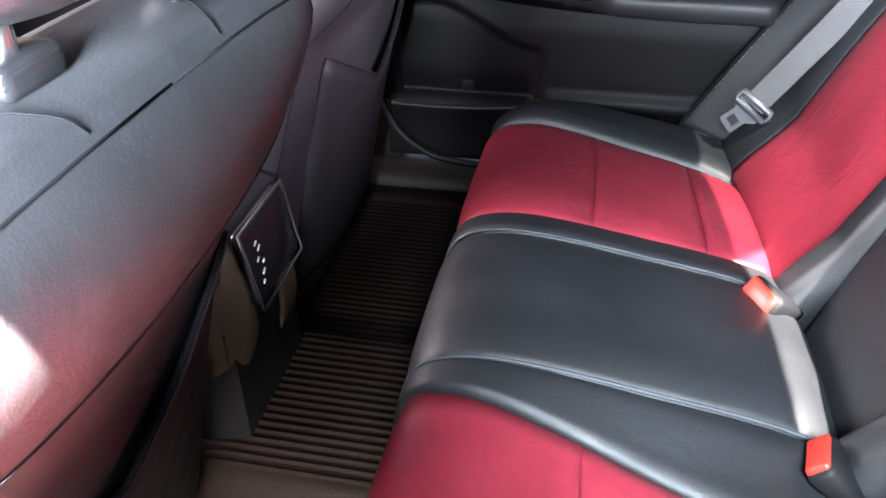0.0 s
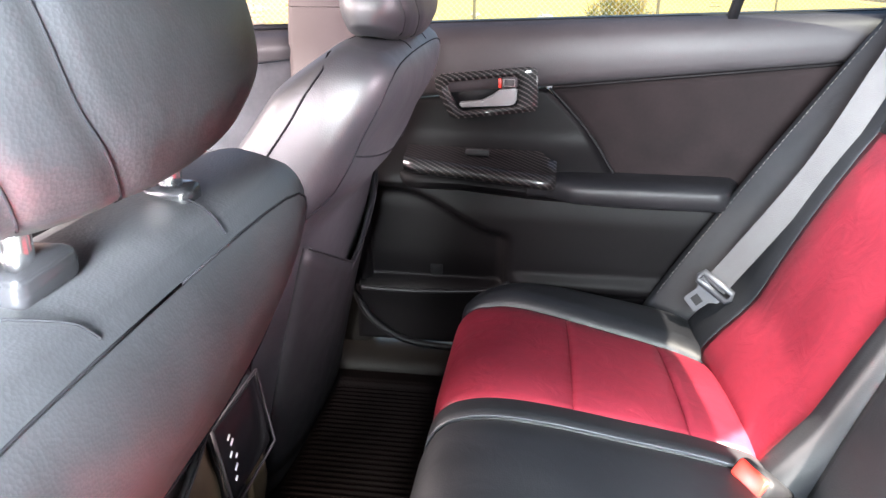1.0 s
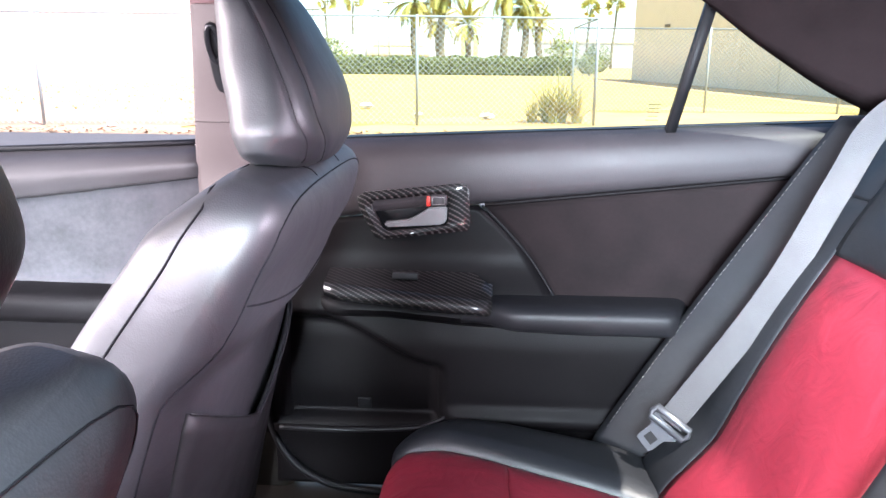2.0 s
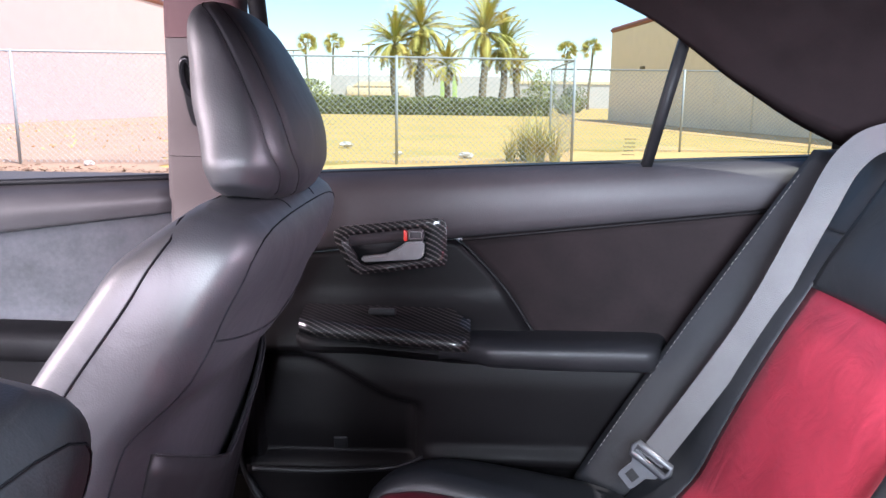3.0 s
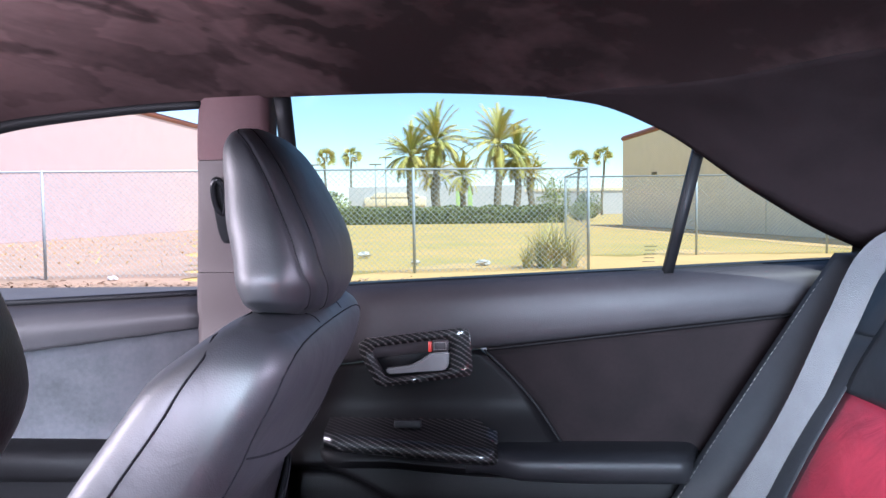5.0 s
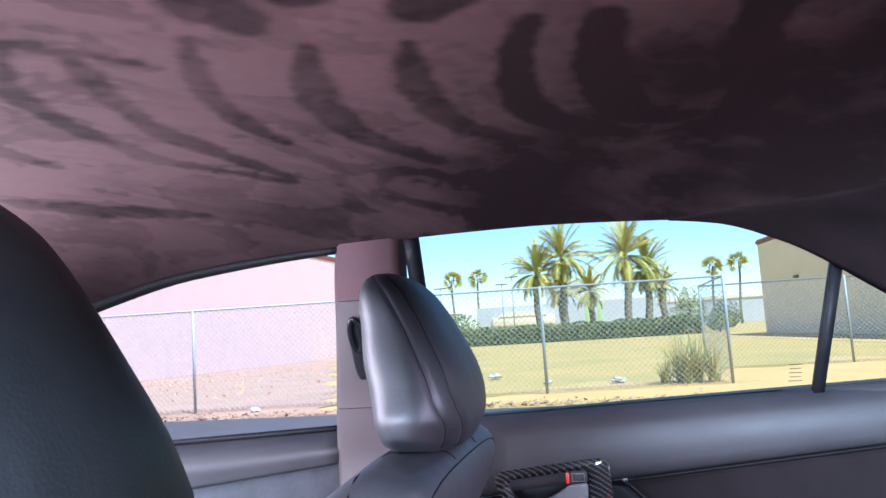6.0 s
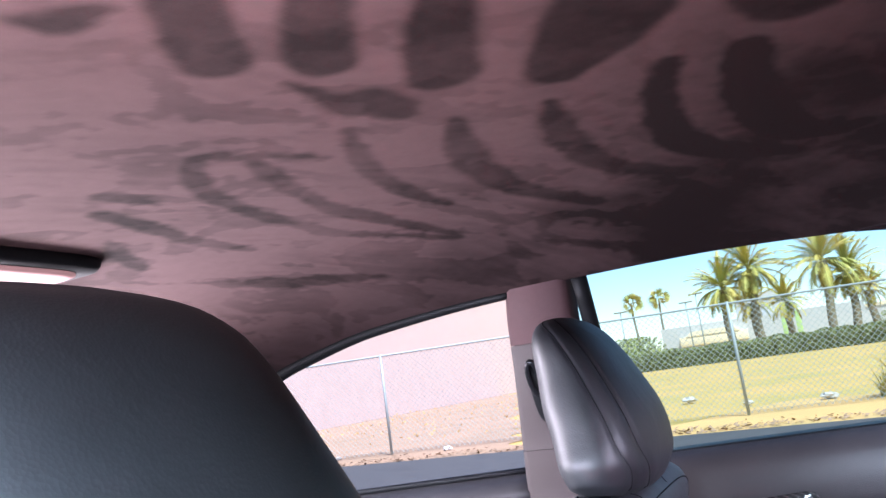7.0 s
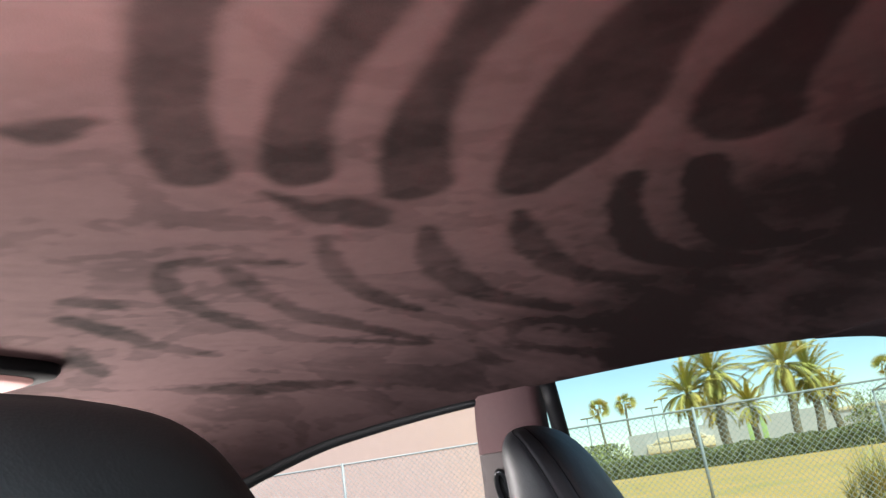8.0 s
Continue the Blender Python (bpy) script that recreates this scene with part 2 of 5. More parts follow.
def table(rows):
    """A smooth curve through rows of (key, value)."""
    xs, ys = [r[0] for r in rows], [r[1] for r in rows]

    def f(x):
        if x <= xs[0]:
            return ys[0]
        if x >= xs[-1]:
            return ys[-1]
        i = max(k for k in range(len(xs) - 1) if xs[k] <= x)
        h = xs[i + 1] - xs[i]
        u = (x - xs[i]) / h

        def slope(k):
            if k == 0 or k == len(xs) - 1:
                a, b = (0, 1) if k == 0 else (k - 1, k)
                return (ys[b] - ys[a]) / (xs[b] - xs[a])
            a, b = (ys[k] - ys[k - 1]) / (xs[k] - xs[k - 1]), (ys[k + 1] - ys[k]) / (xs[k + 1] - xs[k])
            return 0 if a * b <= 0 else 2 * a * b / (a + b)
        m0, m1 = slope(i) * h, slope(i + 1) * h
        return ys[i] * (1 + 2 * u) * (1 - u) ** 2 + m0 * u * (1 - u) ** 2 + ys[i + 1] * u * u * (3 - 2 * u) + m1 * u * u * (u - 1)
    return f


def ramp(x, a, b):
    u = min(1, max(0, (x - a) / (b - a)))
    return u * u * (3 - 2 * u)


def grid(fn, nu, nv, thick=None, flip=False):
    """A sheet fn(u, v) for u, v in 0..1; thick gives it a body along that vector."""
    bm = bmesh.new()
    rows = [[bm.verts.new(fn(i / nu, j / nv)) for j in range(nv + 1)] for i in range(nu + 1)]
    for i in range(nu):
        for j in range(nv):
            f = [rows[i][j], rows[i + 1][j], rows[i + 1][j + 1], rows[i][j + 1]]
            bm.faces.new(f[::-1] if flip else f)
    if thick is not None:
        back = [[bm.verts.new(v.co + Vector(thick)) for v in row] for row in rows]
        for i in range(nu):
            for j in range(nv):
                f = [back[i][j], back[i][j + 1], back[i + 1][j + 1], back[i + 1][j]]
                bm.faces.new(f[::-1] if flip else f)
        ring = [(i, 0) for i in range(nu)] + [(nu, j) for j in range(nv)] + [(i, nv) for i in range(nu, 0, -1)] + [(0, j) for j in range(nv, 0, -1)]
        for a, b in zip(ring, ring[1:] + ring[:1]):
            bm.faces.new([rows[a[0]][a[1]], back[a[0]][a[1]], back[b[0]][b[1]], rows[b[0]][b[1]]])
        bmesh.ops.recalc_face_normals(bm, faces=bm.faces)
    return bm


def loft(loops, cap=True):
    """A skin over closed loops of one length."""
    bm = bmesh.new()
    rings = [[bm.verts.new(p) for p in loop] for loop in loops]
    n = len(rings[0])
    for a, b in zip(rings, rings[1:]):
        for k in range(n):
            bm.faces.new([a[k], a[(k + 1) % n], b[(k + 1) % n], b[k]])
    if cap:
        bm.faces.new(rings[0][::-1])
        bm.faces.new(rings[-1])
    bmesh.ops.recalc_face_normals(bm, faces=bm.faces)
    return bm


def box(size, at, bevel=0.0, turn=None, segments=2):
    bm = bmesh.new()
    bmesh.ops.create_cube(bm, size=1)
    bmesh.ops.scale(bm, vec=size, verts=bm.verts)
    if bevel:
        bmesh.ops.bevel(bm, geom=bm.edges[:], offset=bevel, segments=segments, affect="EDGES", profile=0.5)
    if turn is not None:
        bmesh.ops.transform(bm, matrix=turn.to_3x3().to_4x4(), verts=bm.verts)
    bmesh.ops.translate(bm, vec=at, verts=bm.verts)
    return bm


def tube(points, radius, sides=6, closed=False):
    """A round bar along points."""
    pts = [Vector(p) for p in points]
    bm = bmesh.new()
    rings = []
    up = Vector((0, 0, 1))
    n = len(pts)
    for i, p in enumerate(pts):
        a = pts[(i - 1) % n] if closed or i else pts[0]
        b = pts[(i + 1) % n] if closed or i < n - 1 else pts[-1]
        d = (b - a).normalized()
        if i:
            s = (s - d * s.dot(d)).normalized()
        else:
            s = d.cross(up)
            s = (d.cross(Vector((1, 0, 0))) if s.length < 0.1 else s).normalized()
        w = s.cross(d)
        r = radius(i / max(1, n - 1)) if callable(radius) else radius
        rings.append([bm.verts.new(p + (s * math.cos(t) + w * math.sin(t)) * r) for t in (2 * math.pi * k / sides for k in range(sides))])
    pairs = list(zip(rings, rings[1:])) + ([(rings[-1], rings[0])] if closed else [])
    for a, b in pairs:
        for k in range(sides):
            bm.faces.new([a[k], a[(k + 1) % sides], b[(k + 1) % sides], b[k]])
    if not closed:
        bm.faces.new(rings[0][::-1])
        bm.faces.new(rings[-1])
    bmesh.ops.recalc_face_normals(bm, faces=bm.faces)
    return bm


def ribbon(points, side, width, thick):
    """A flat strap along points; side is the way across it."""
    loops = []
    pts = [Vector(p) for p in points]
    for i, p in enumerate(pts):
        s = Vector(side(i / (len(pts) - 1)) if callable(side) else side).normalized() * width / 2
        d = (pts[min(i + 1, len(pts) - 1)] - pts[max(i - 1, 0)]).normalized()
        s = (s - d * s.dot(d)).normalized() * width / 2
        h = d.cross(s).normalized() * thick / 2
        loops.append([p + s + h, p - s + h, p - s - h, p + s - h])
    return loft(loops)


def prism(outline, a, b, axis="y"):
    """An outline of (u, v) swept from a to b along an axis: u, v are the two others in order."""
    def place(u, v, w):
        return {"x": (w, u, v), "y": (u, w, v), "z": (u, v, w)}[axis]
    return loft([[place(u, v, a) for u, v in outline], [place(u, v, b) for u, v in outline]])


def smooth_line(points, steps=8):
    """A rounder line through points."""
    pts = [Vector(p) for p in points]
    out = []
    for i in range(len(pts) - 1):
        p0, p1, p2, p3 = pts[max(i - 1, 0)], pts[i], pts[i + 1], pts[min(i + 2, len(pts) - 1)]
        for k in range(steps):
            u = k / steps
            out.append(0.5 * (2 * p1 + (p2 - p0) * u + (2 * p0 - 5 * p1 + 4 * p2 - p3) * u * u + (3 * p1 - p0 - 3 * p2 + p3) * u ** 3))
    return out + [pts[-1]]


def super_loop(cx, cy, a, b, n, power, place):
    out = []
    for k in range(n):
        t = 2 * math.pi * k / n
        c, s = math.cos(t), math.sin(t)
        out.append(place(cx + a * math.copysign(abs(c) ** (2 / power), c), cy + b * math.copysign(abs(s) ** (2 / power), s)))
    return out


# ---- ground and distance ----
def flat(x0, x1, y0, y1, z, nx=1, ny=1):
    return grid(lambda u, v: (x0 + (x1 - x0) * u, y0 + (y1 - y0) * v, z), nx, ny)


tagged(part("ground", flat(-900, 900, -900, 1500, -0.02), GRASS), "dry yellow-green lawn of an open lot", "ground", kind="structure")
tagged(part("road", flat(-300, 300, -60, 10.75, 0.0), ASPHALT), "grey asphalt street beside the car", "road", kind="structure")
tagged(part("verge", grid(lambda u, v: (-300 + (299.8 - 0.37 * (11.25 + 5.2 * v) + 0.25 * math.sin(19 * v)) * u, 10.75 + 5.2 * v, -0.006), 8, 30), DIRT), "dry brown dirt strip along the fence", "ground", kind="structure")

tagged(part("straw_strip", grid(lambda u, v: (-4.0 + 70 * u, 10.75 + v * (7.0 + 1.4 * math.sin(u * 60) + 0.9 * math.sin(u * 151 + 1)) * ramp(u, -0.01, 0.10), -0.002), 200, 2), STRAW), "dry straw-coloured grass along the fence", "ground", kind="structure")
tagged(part("ground_patch", grid(lambda u, v: (-60 + (59.8 - 0.37 * (16.0 + 28.5 * v) + 0.4 * math.sin(33 * v)) * u, 15.5 + 28.5 * v, -0.008), 8, 40), DIRT), "bare reddish dirt beside the pink warehouse", "ground", kind="structure")

# Pale strip added to lighten the shadow that the warehouse casts here.
tagged(part("apron", grid(lambda u, v: (13.2 - 4.3 * v - 3.0 + 3.3 * u + 0.15 * math.sin(40 * v), 12 + 37 * v, -0.010), 2, 60), STRAW), "dry straw strip along the cream warehouse, added to lighten its shadow", "ground", kind="structure")

# Unseen wall added to keep low sky light out of the open side.
tagged(part("sky_blocker_wall", grid(lambda u, v: (-30 + 60 * u, -3.6, 3.4 * v), 30, 4, (0, -0.2, 0)), material("dim_plaster", (0.10, 0.09, 0.09), 0.9, vary=0.2, scale=1.5, bump=0.3, bump_scale=30)), "unseen dark wall added to block low sky light from the open side", "wall", kind="structure")

# ---- right side of the cabin ----
RAIL = table([(-1.15, 1.03), (-0.87, 1.206), (-0.8, 1.227), (-0.65, 1.258), (-0.4, 1.277), (-0.1, 1.282), (0.1, 1.274), (0.183, 1.265), (0.269, 1.234), (0.42, 1.132), (0.528, 1.068), (0.62, 1.035), (0.8, 1.02)])


def belt_z(x):
    return 0.988 + (x + 0.175) * (0.0446 if x > -0.175 else 0.055)


def crease_z(x):
    return 0.861 + (x + 0.177) * 0.110


def arc_x(z):
    u = (0.878 - z) / 0.14
    return 0.028 + 0.118 * u + 0.008 * math.sin(math.pi * u)


def build_rear_door():
    """The rear door with its trim, armrest, pocket, handle and fixed quarter pane."""
    X0, X1 = -0.335, 0.60
    d = thing("door_1", "charcoal rear car door with suede insert, armrest and carbon-look handle bezel", "car door", 0, 0.80, 0.35, kind="structure")
    top = table([(0, 0.752), (0.12, 0.742), (0.35, 0.738), (0.6, 0.744), (0.85, 0.765), (1, 0.790)])
    topz = table([(0, 0.0), (0.12, 0.12), (0.35, 0.42), (0.6, 0.74), (0.85, 0.94), (1, 1.0)])

    def upper(u, v):
        x = X0 + (X1 + 0.06 - X0) * u
        return (x, top(v), crease_z(x) + (belt_z(x) - crease_z(x)) * topz(v))
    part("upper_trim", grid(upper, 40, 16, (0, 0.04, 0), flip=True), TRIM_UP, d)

    def low_edge(x):
        return 0.735 + 0.02 * ramp(x, 0.05, -0.3)

    def insert(u, v):
        z = low_edge(0.2) - 0.02 + (crease_z(0.2) + 0.06 - low_edge(0.2)) * v
        xa = arc_x(min(0.885, max(0.735, z)))
        x = xa + 0.003 + (X1 - xa) * u
        zz = (0.70 + (crease_z(x) - 0.006 - 0.70) * v)
        xa = arc_x(min(0.885, max(0.735, zz)))
        x = xa + 0.0012 + (X1 + 0.02 - xa) * u
        return (x, 0.7565 - 0.0415 * ramp(zz, 0.80, 0.70), zz)
    part("insert_panel", grid(insert, 30, 18, (0, 0.03, 0), flip=True), INSERT, d, "dark suede door insert")

    def front(u, v):
        zz = 0.70 + (0.885 - 0.70) * v
        xa = arc_x(min(0.885, max(0.735, zz)))
        x = X0 + (xa - 0.0012 - X0) * u
        zz = 0.70 + (crease_z(x) - 0.004 - 0.70) * v
        return (x, 0.753 - 0.045 * ramp(zz, 0.80, 0.70), zz)
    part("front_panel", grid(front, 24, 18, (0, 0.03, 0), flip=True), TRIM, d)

    part("panel_groove", tube([(arc_x(z), 0.7535 - 0.043 * ramp(z, 0.80, 0.70), z) for z in (0.735 + 0.145 * k / 20 for k in range(21))], 0.0022, 6), RUBBER, d)
    # armrest: a pad behind, and a darker nose that carries the switch panel
    loops = []
    for i in range(31):
        x = -0.005 + 0.375 * i / 30
        yi = 0.684 - 0.026 * ramp(x, 0.03, 0.085) + 0.07 * ramp(x, 0.335, 0.372)
        h = 0.034 + 0.006 * ramp(x, 0.0, 0.2)
        loops.append([(x, 0.775, 0.738), (x, yi + 0.030, 0.734), (x, yi + 0.012, 0.730), (x, yi + 0.003, 0.724), (x, yi, 0.716), (x, yi + 0.002, 0.728 - h + 0.006), (x, yi + 0.008, 0.728 - h), (x, yi + 0.035, 0.722 - h), (x, 0.775, 0.720 - h)])
    autosmooth(part("armrest", loft(loops), ARM, d, "padded black armrest"), 50)
    loops = []
    for i in range(31):
        x = -0.246 + 0.60 * i / 30
        zt = 0.737 - 0.087 * (x + 0.23) if x < 0.08 else 0.710 - 0.010 * ramp(x, 0.08, 0.2)
        zt = min(zt, 0.728)
        yi = 0.686 + 0.012 * ramp(x, 0.0, 0.15) + 0.03 * ramp(x, -0.215, -0.246) + 0.05 * ramp(x, 0.30, 0.354)
        h = 0.032 - 0.006 * ramp(x, 0.0, 0.25)
        loops.append([(x, 0.775, zt + 0.002), (x, yi + 0.015, zt), (x, yi + 0.004, zt - 0.004), (x, yi, zt - 0.014), (x, yi + 0.006, zt - 0.75 * h), (x, yi + 0.020, zt - h), (x, 0.775, zt - h - 0.016)])
    autosmooth(part("armrest_nose", loft(loops), TRIM, d, "black plastic under the switch panel"), 50)

    # lower panel, with the map pocket let in
    def lower(u, v):
        x = X0 + (X1 - X0) * u
        z = 0.365 + (0.715 - 0.365) * v
        y = 0.705 + 0.03 * ramp(z, 0.56, 0.42) + 0.012 * ramp(z, 0.64, 0.71)
        inside = ramp(x, -0.030, -0.055) * ramp(x, -0.335, -0.315) * ramp(z, 0.488, 0.495) * ramp(z, 0.700 - 0.08 * ramp(x, -0.28, -0.05) ** 1.5, 0.670 - 0.08 * ramp(x, -0.28, -0.05) ** 1.5)
        y += 0.05 * inside + 0.05 * ramp(x, 0.5, 0.62)
        y -= 0.018 * ramp(z, 0.545, 0.515) * ramp(z, 0.49, 0.51) * ramp(x, -0.05, 0.0)
        return (x, y, z)
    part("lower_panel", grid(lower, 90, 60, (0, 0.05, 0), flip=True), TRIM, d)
    part("pocket_lip", tube(smooth_line([(-0.318, 0.702, 0.490), (-0.20, 0.696, 0.492), (-0.08, 0.698, 0.500), (-0.03, 0.71, 0.515)]), 0.0045, 8), ARM, d)
    part("screw_cover", box((0.024, 0.005, 0.024), (-0.178, 0.7625, 0.513), 0.002, pose(0, 0, 0, 15, 0, 0)), RUBBER, d, "small square cover in the pocket")
    part("door_seal", tube(smooth_line([(-0.345, 0.74, 0.96), (-0.35, 0.735, 0.60), (-0.335, 0.73, 0.46), (-0.27, 0.725, 0.385), (-0.15, 0.725, 0.358), (0.2, 0.725, 0.355)]), 0.007, 6), RUBBER, d)
    part("crease_trim", tube([(x, 0.742, crease_z(x) - 0.001) for x in (0.03 + 0.03 * k for k in range(20))], 0.0035, 6), TRIM, d)

    # handle in its carbon-look bezel
    outline = [(-0.168, 0.902), (-0.010, 0.919), (0.000, 0.916), (0.004, 0.907), (0.007, 0.850), (0.002, 0.840), (-0.140, 0.822), (-0.152, 0.826), (-0.178, 0.876), (-0.180, 0.893)]
    hole = [(-0.151, 0.888), (-0.042, 0.901), (-0.034, 0.899), (-0.030, 0.892), (-0.029, 0.855), (-0.034, 0.848), (-0.128, 0.836), (-0.137, 0.840), (-0.155, 0.872), (-0.157, 0.881)]
    bm = bmesh.new()
    rings = []
    for pts, y in ((outline, 0.748), (outline, 0.736), (None, 0.7315), (hole, 0.736), (hole, 0.752)):
        if pts is None:
            rings.append([bm.verts.new(((a[0] + b[0]) / 2, y, (a[1] + b[1]) / 2)) for a, b in zip(outline, hole)])
        else:
            rings.append([bm.verts.new((p[0], y, p[1])) for p in pts])
    for a, b in zip(rings, rings[1:]):
        for k in range(10):
            bm.faces.new([a[k], a[(k + 1) % 10], b[(k + 1) % 10], b[k]])
    bmesh.ops.recalc_face_normals(bm, faces=bm.faces)
    bz = part("handle_bezel", bm, CARBON, d, "glossy carbon-look bezel")
    autosmooth(bz, 45)
    part("recess", prism(hole, 0.749, 0.7515), RUBBER, bz)
    lev = [(-0.133, 0.843), (-0.136, 0.852), (-0.094, 0.857), (-0.074, 0.868), (-0.060, 0.878), (-0.031, 0.880), (-0.032, 0.856), (-0.040, 0.849)]
    bm = prism(lev, 0.735, 0.748)
    bmesh.ops.bevel(bm, geom=bm.edges[:], offset=0.0025, segments=2, affect="EDGES")
    autosmooth(part("handle_lever", bm, SATIN, bz, "satin silver pull handle"), 45)
    part("lock_knob", box((0.026, 0.012, 0.019), (-0.045, 0.738, 0.890), 0.003), TRIM_UP, bz)
    part("knob_rim", tube([(-0.055, 0.7315, 0.884), (-0.036, 0.7315, 0.884), (-0.036, 0.7315, 0.896), (-0.055, 0.7315, 0.896)], 0.0008, 5, closed=True), SATIN, bz)
    part("lock_mark", box((0.006, 0.010, 0.017), (-0.062, 0.740, 0.888), 0.001), BUCKLE_RED, bz, "red lock mark")

    # switch panel on the nose of the armrest: a flat top that widens rearwards, with a rolled lip
    loops = []
    for i in range(31):
        u = i / 30
        x = -0.230 + 0.276 * u
        end = ramp(u, 1.0, 0.84)
        zb = 0.771 - 0.016 * (1 - end)
        zl = 0.757 - 0.024 * u
        w = 0.35 + 0.65 * ramp(u, 0.0, 0.07) * ramp(u, 1.0, 0.95)
        yi = 0.668 + 0.02 * (1 - w) + 0.006 * (1 - u)
        yb = yi + 0.030 + (0.751 - yi - 0.030) * (0.15 + 0.85 * end)
        loops.append([(x, yb, zb), (x, (yb + yi + 0.020) / 2, (zb + zl + 0.006) / 2), (x, yi + 0.020, zl + 0.005), (x, yi + 0.012, zl + 0.005), (x, yi + 0.004, zl + 0.001), (x, yi, zl - 0.006), (x, yi - 0.002, zl - 0.012), (x, yi, zl - 0.018), (x, yi + 0.006, zl - 0.023), (x, yb, zl - 0.023)])
    sp = part("switch_panel", loft(loops), CARBON, d, "glossy carbon-look switch panel")
    autosmooth(sp, 50)
    part("window_switch", box((0.044, 0.014, 0.012), (-0.098, 0.712, 0.767), 0.002, pose(0, 0, 0, -8, 2, 0)), RUBBER, sp)
    part("switch_edge", box((0.040, 0.0015, 0.0015), (-0.098, 0.706, 0.7735), 0.0004), TRIM_UP, sp)

    # glass, rubber and the divider bar
    def pane(x0, x1):
        return grid(lambda u, v: ((x0 + (x1 - x0) * u), 0.792 - 0.152 * v, belt_z(x0 + (x1 - x0) * u) - 0.02 + (RAIL(x0 + (x1 - x0) * u) + 0.03 - belt_z(x0 + (x1 - x0) * u) + 0.02) * v), 24, 4)
    for a, b in ((-0.30, 0.336), (0.337, 0.70)):
        part("window_pane", pane(a, b), GLASS_REAR, d, "lightly tinted side glass")
    for k in range(5):
        zz = 1.022 + 0.0065 * k
        part("etched_mark", box((0.020 - 0.004 * (k % 2), 0.0006, 0.0009), (0.298, 0.7885 - 0.62 * (zz - 1.0), zz)), TRIM_GREY, d)
    part("divider_bar", loft([[(0.319, 0.770, 0.99), (0.334, 0.770, 0.99), (0.334, 0.79, 0.99), (0.319, 0.79, 0.99)], [(0.341, 0.640, 1.215), (0.356, 0.640, 1.215), (0.356, 0.660, 1.215), (0.341, 0.660, 1.215)]]), RUBBER, d)
    part("belt_seal", tube([(X0 + 0.05 + 0.05 * k, 0.785, belt_z(X0 + 0.05 + 0.05 * k) - 0.003) for k in range(19)], 0.004, 6), RUBBER, d)
    part("frame_seal", tube([(-0.276 + 0.0008 * k, 0.770 - 0.0145 * k, 0.985 + 0.0295 * k) for k in range(11)], 0.013, 8), RUBBER, d)
    return d


rear_door = build_rear_door()


def build_front_door():
    d = thing("door_2", "charcoal front car door with armrest and clear glass", "car door", -0.8, 0.80, 0.35, kind="structure")
    X0, X1 = -1.35, -0.43

    def upper(u, v):
        x = X0 + (X1 - X0) * u
        zc = 0.914 + (x + 0.493) * 0.134
        zb = 0.972 + (x + 0.47) * 0.048
        return (x, table([(0, 0.745), (0.4, 0.738), (0.75, 0.752), (1, 0.79)])(v), zc + (zb - zc) * v)
    part("upper_trim", grid(upper, 20, 12, (0, 0.04, 0), flip=True), TRIM_UP, d)

    def insert(u, v):
        x = X0 + (X1 - X0) * u
        zc = 0.910 + (x + 0.493) * 0.134
        return (x, 0.765 - 0.04 * ramp(v, 0.2, 0.0), 0.70 + (zc - 0.70) * v)
    part("insert_panel", grid(insert, 20, 10, (0, 0.03, 0), flip=True), CLOTH, d, "grey cloth door insert")
    part("armrest", box((0.6, 0.10, 0.055), (-0.88, 0.73, 0.700), 0.018), TRIM, d)
    part("lower_panel", grid(lambda u, v: (X0 + (X1 - X0) * u, 0.725 - 0.02 * math.sin(math.pi * v), 0.36 + 0.34 * v), 10, 10, (0, 0.05, 0), flip=True), TRIM, d)
    g = part("window_pane", grid(lambda u, v: (X0 + (X1 + 0.06 - X0) * u, 0.792 - 0.152 * v, 0.94 + (RAIL(X0 + (X1 - X0) * u) + 0.03 - 0.94) * v), 20, 4), GLASS_FRONT, d, "clear side glass")
    g.visible_shadow = False
    part("belt_seal", tube([(X0 + (X1 - X0) * k / 10, 0.785, 0.974 + ((X1 - X0) * k / 10 + X0 + 0.47) * 0.048) for k in range(11)], 0.006, 6), RUBBER, d)
    return d


front_door = build_front_door()

# B pillar trim with belt guide
bp = thing("b_pillar", "warm grey plastic centre pillar trim with belt height slider", "pillar", -0.36, 0.75, 0.35, kind="structure")
ly = table([(0.35, 0.74), (0.90, 0.735), (1.02, 0.705), (1.15, 0.652), (1.24, 0.622), (1.28, 0.617)])
lx0 = table([(0.35, -0.46), (0.93, -0.452), (1.02, -0.440), (1.15, -0.415), (1.29, -0.395)])
lx1 = table([(0.35, -0.31), (0.93, -0.30), (1.02, -0.295), (1.15, -0.294), (1.29, -0.287)])


def pillar(z0, z1):
    loops = []
    for k in range(13):
        z = z0 + (z1 - z0) * k / 12
        y, a, b = ly(z), lx0(z), lx1(z)
        loops.append([(a, y + 0.05, z), (a + 0.002, y + 0.012, z), (a + 0.014, y, z), (b - 0.014, y, z), (b - 0.002, y + 0.012, z), (b, y + 0.05, z)])
    return loft(loops)


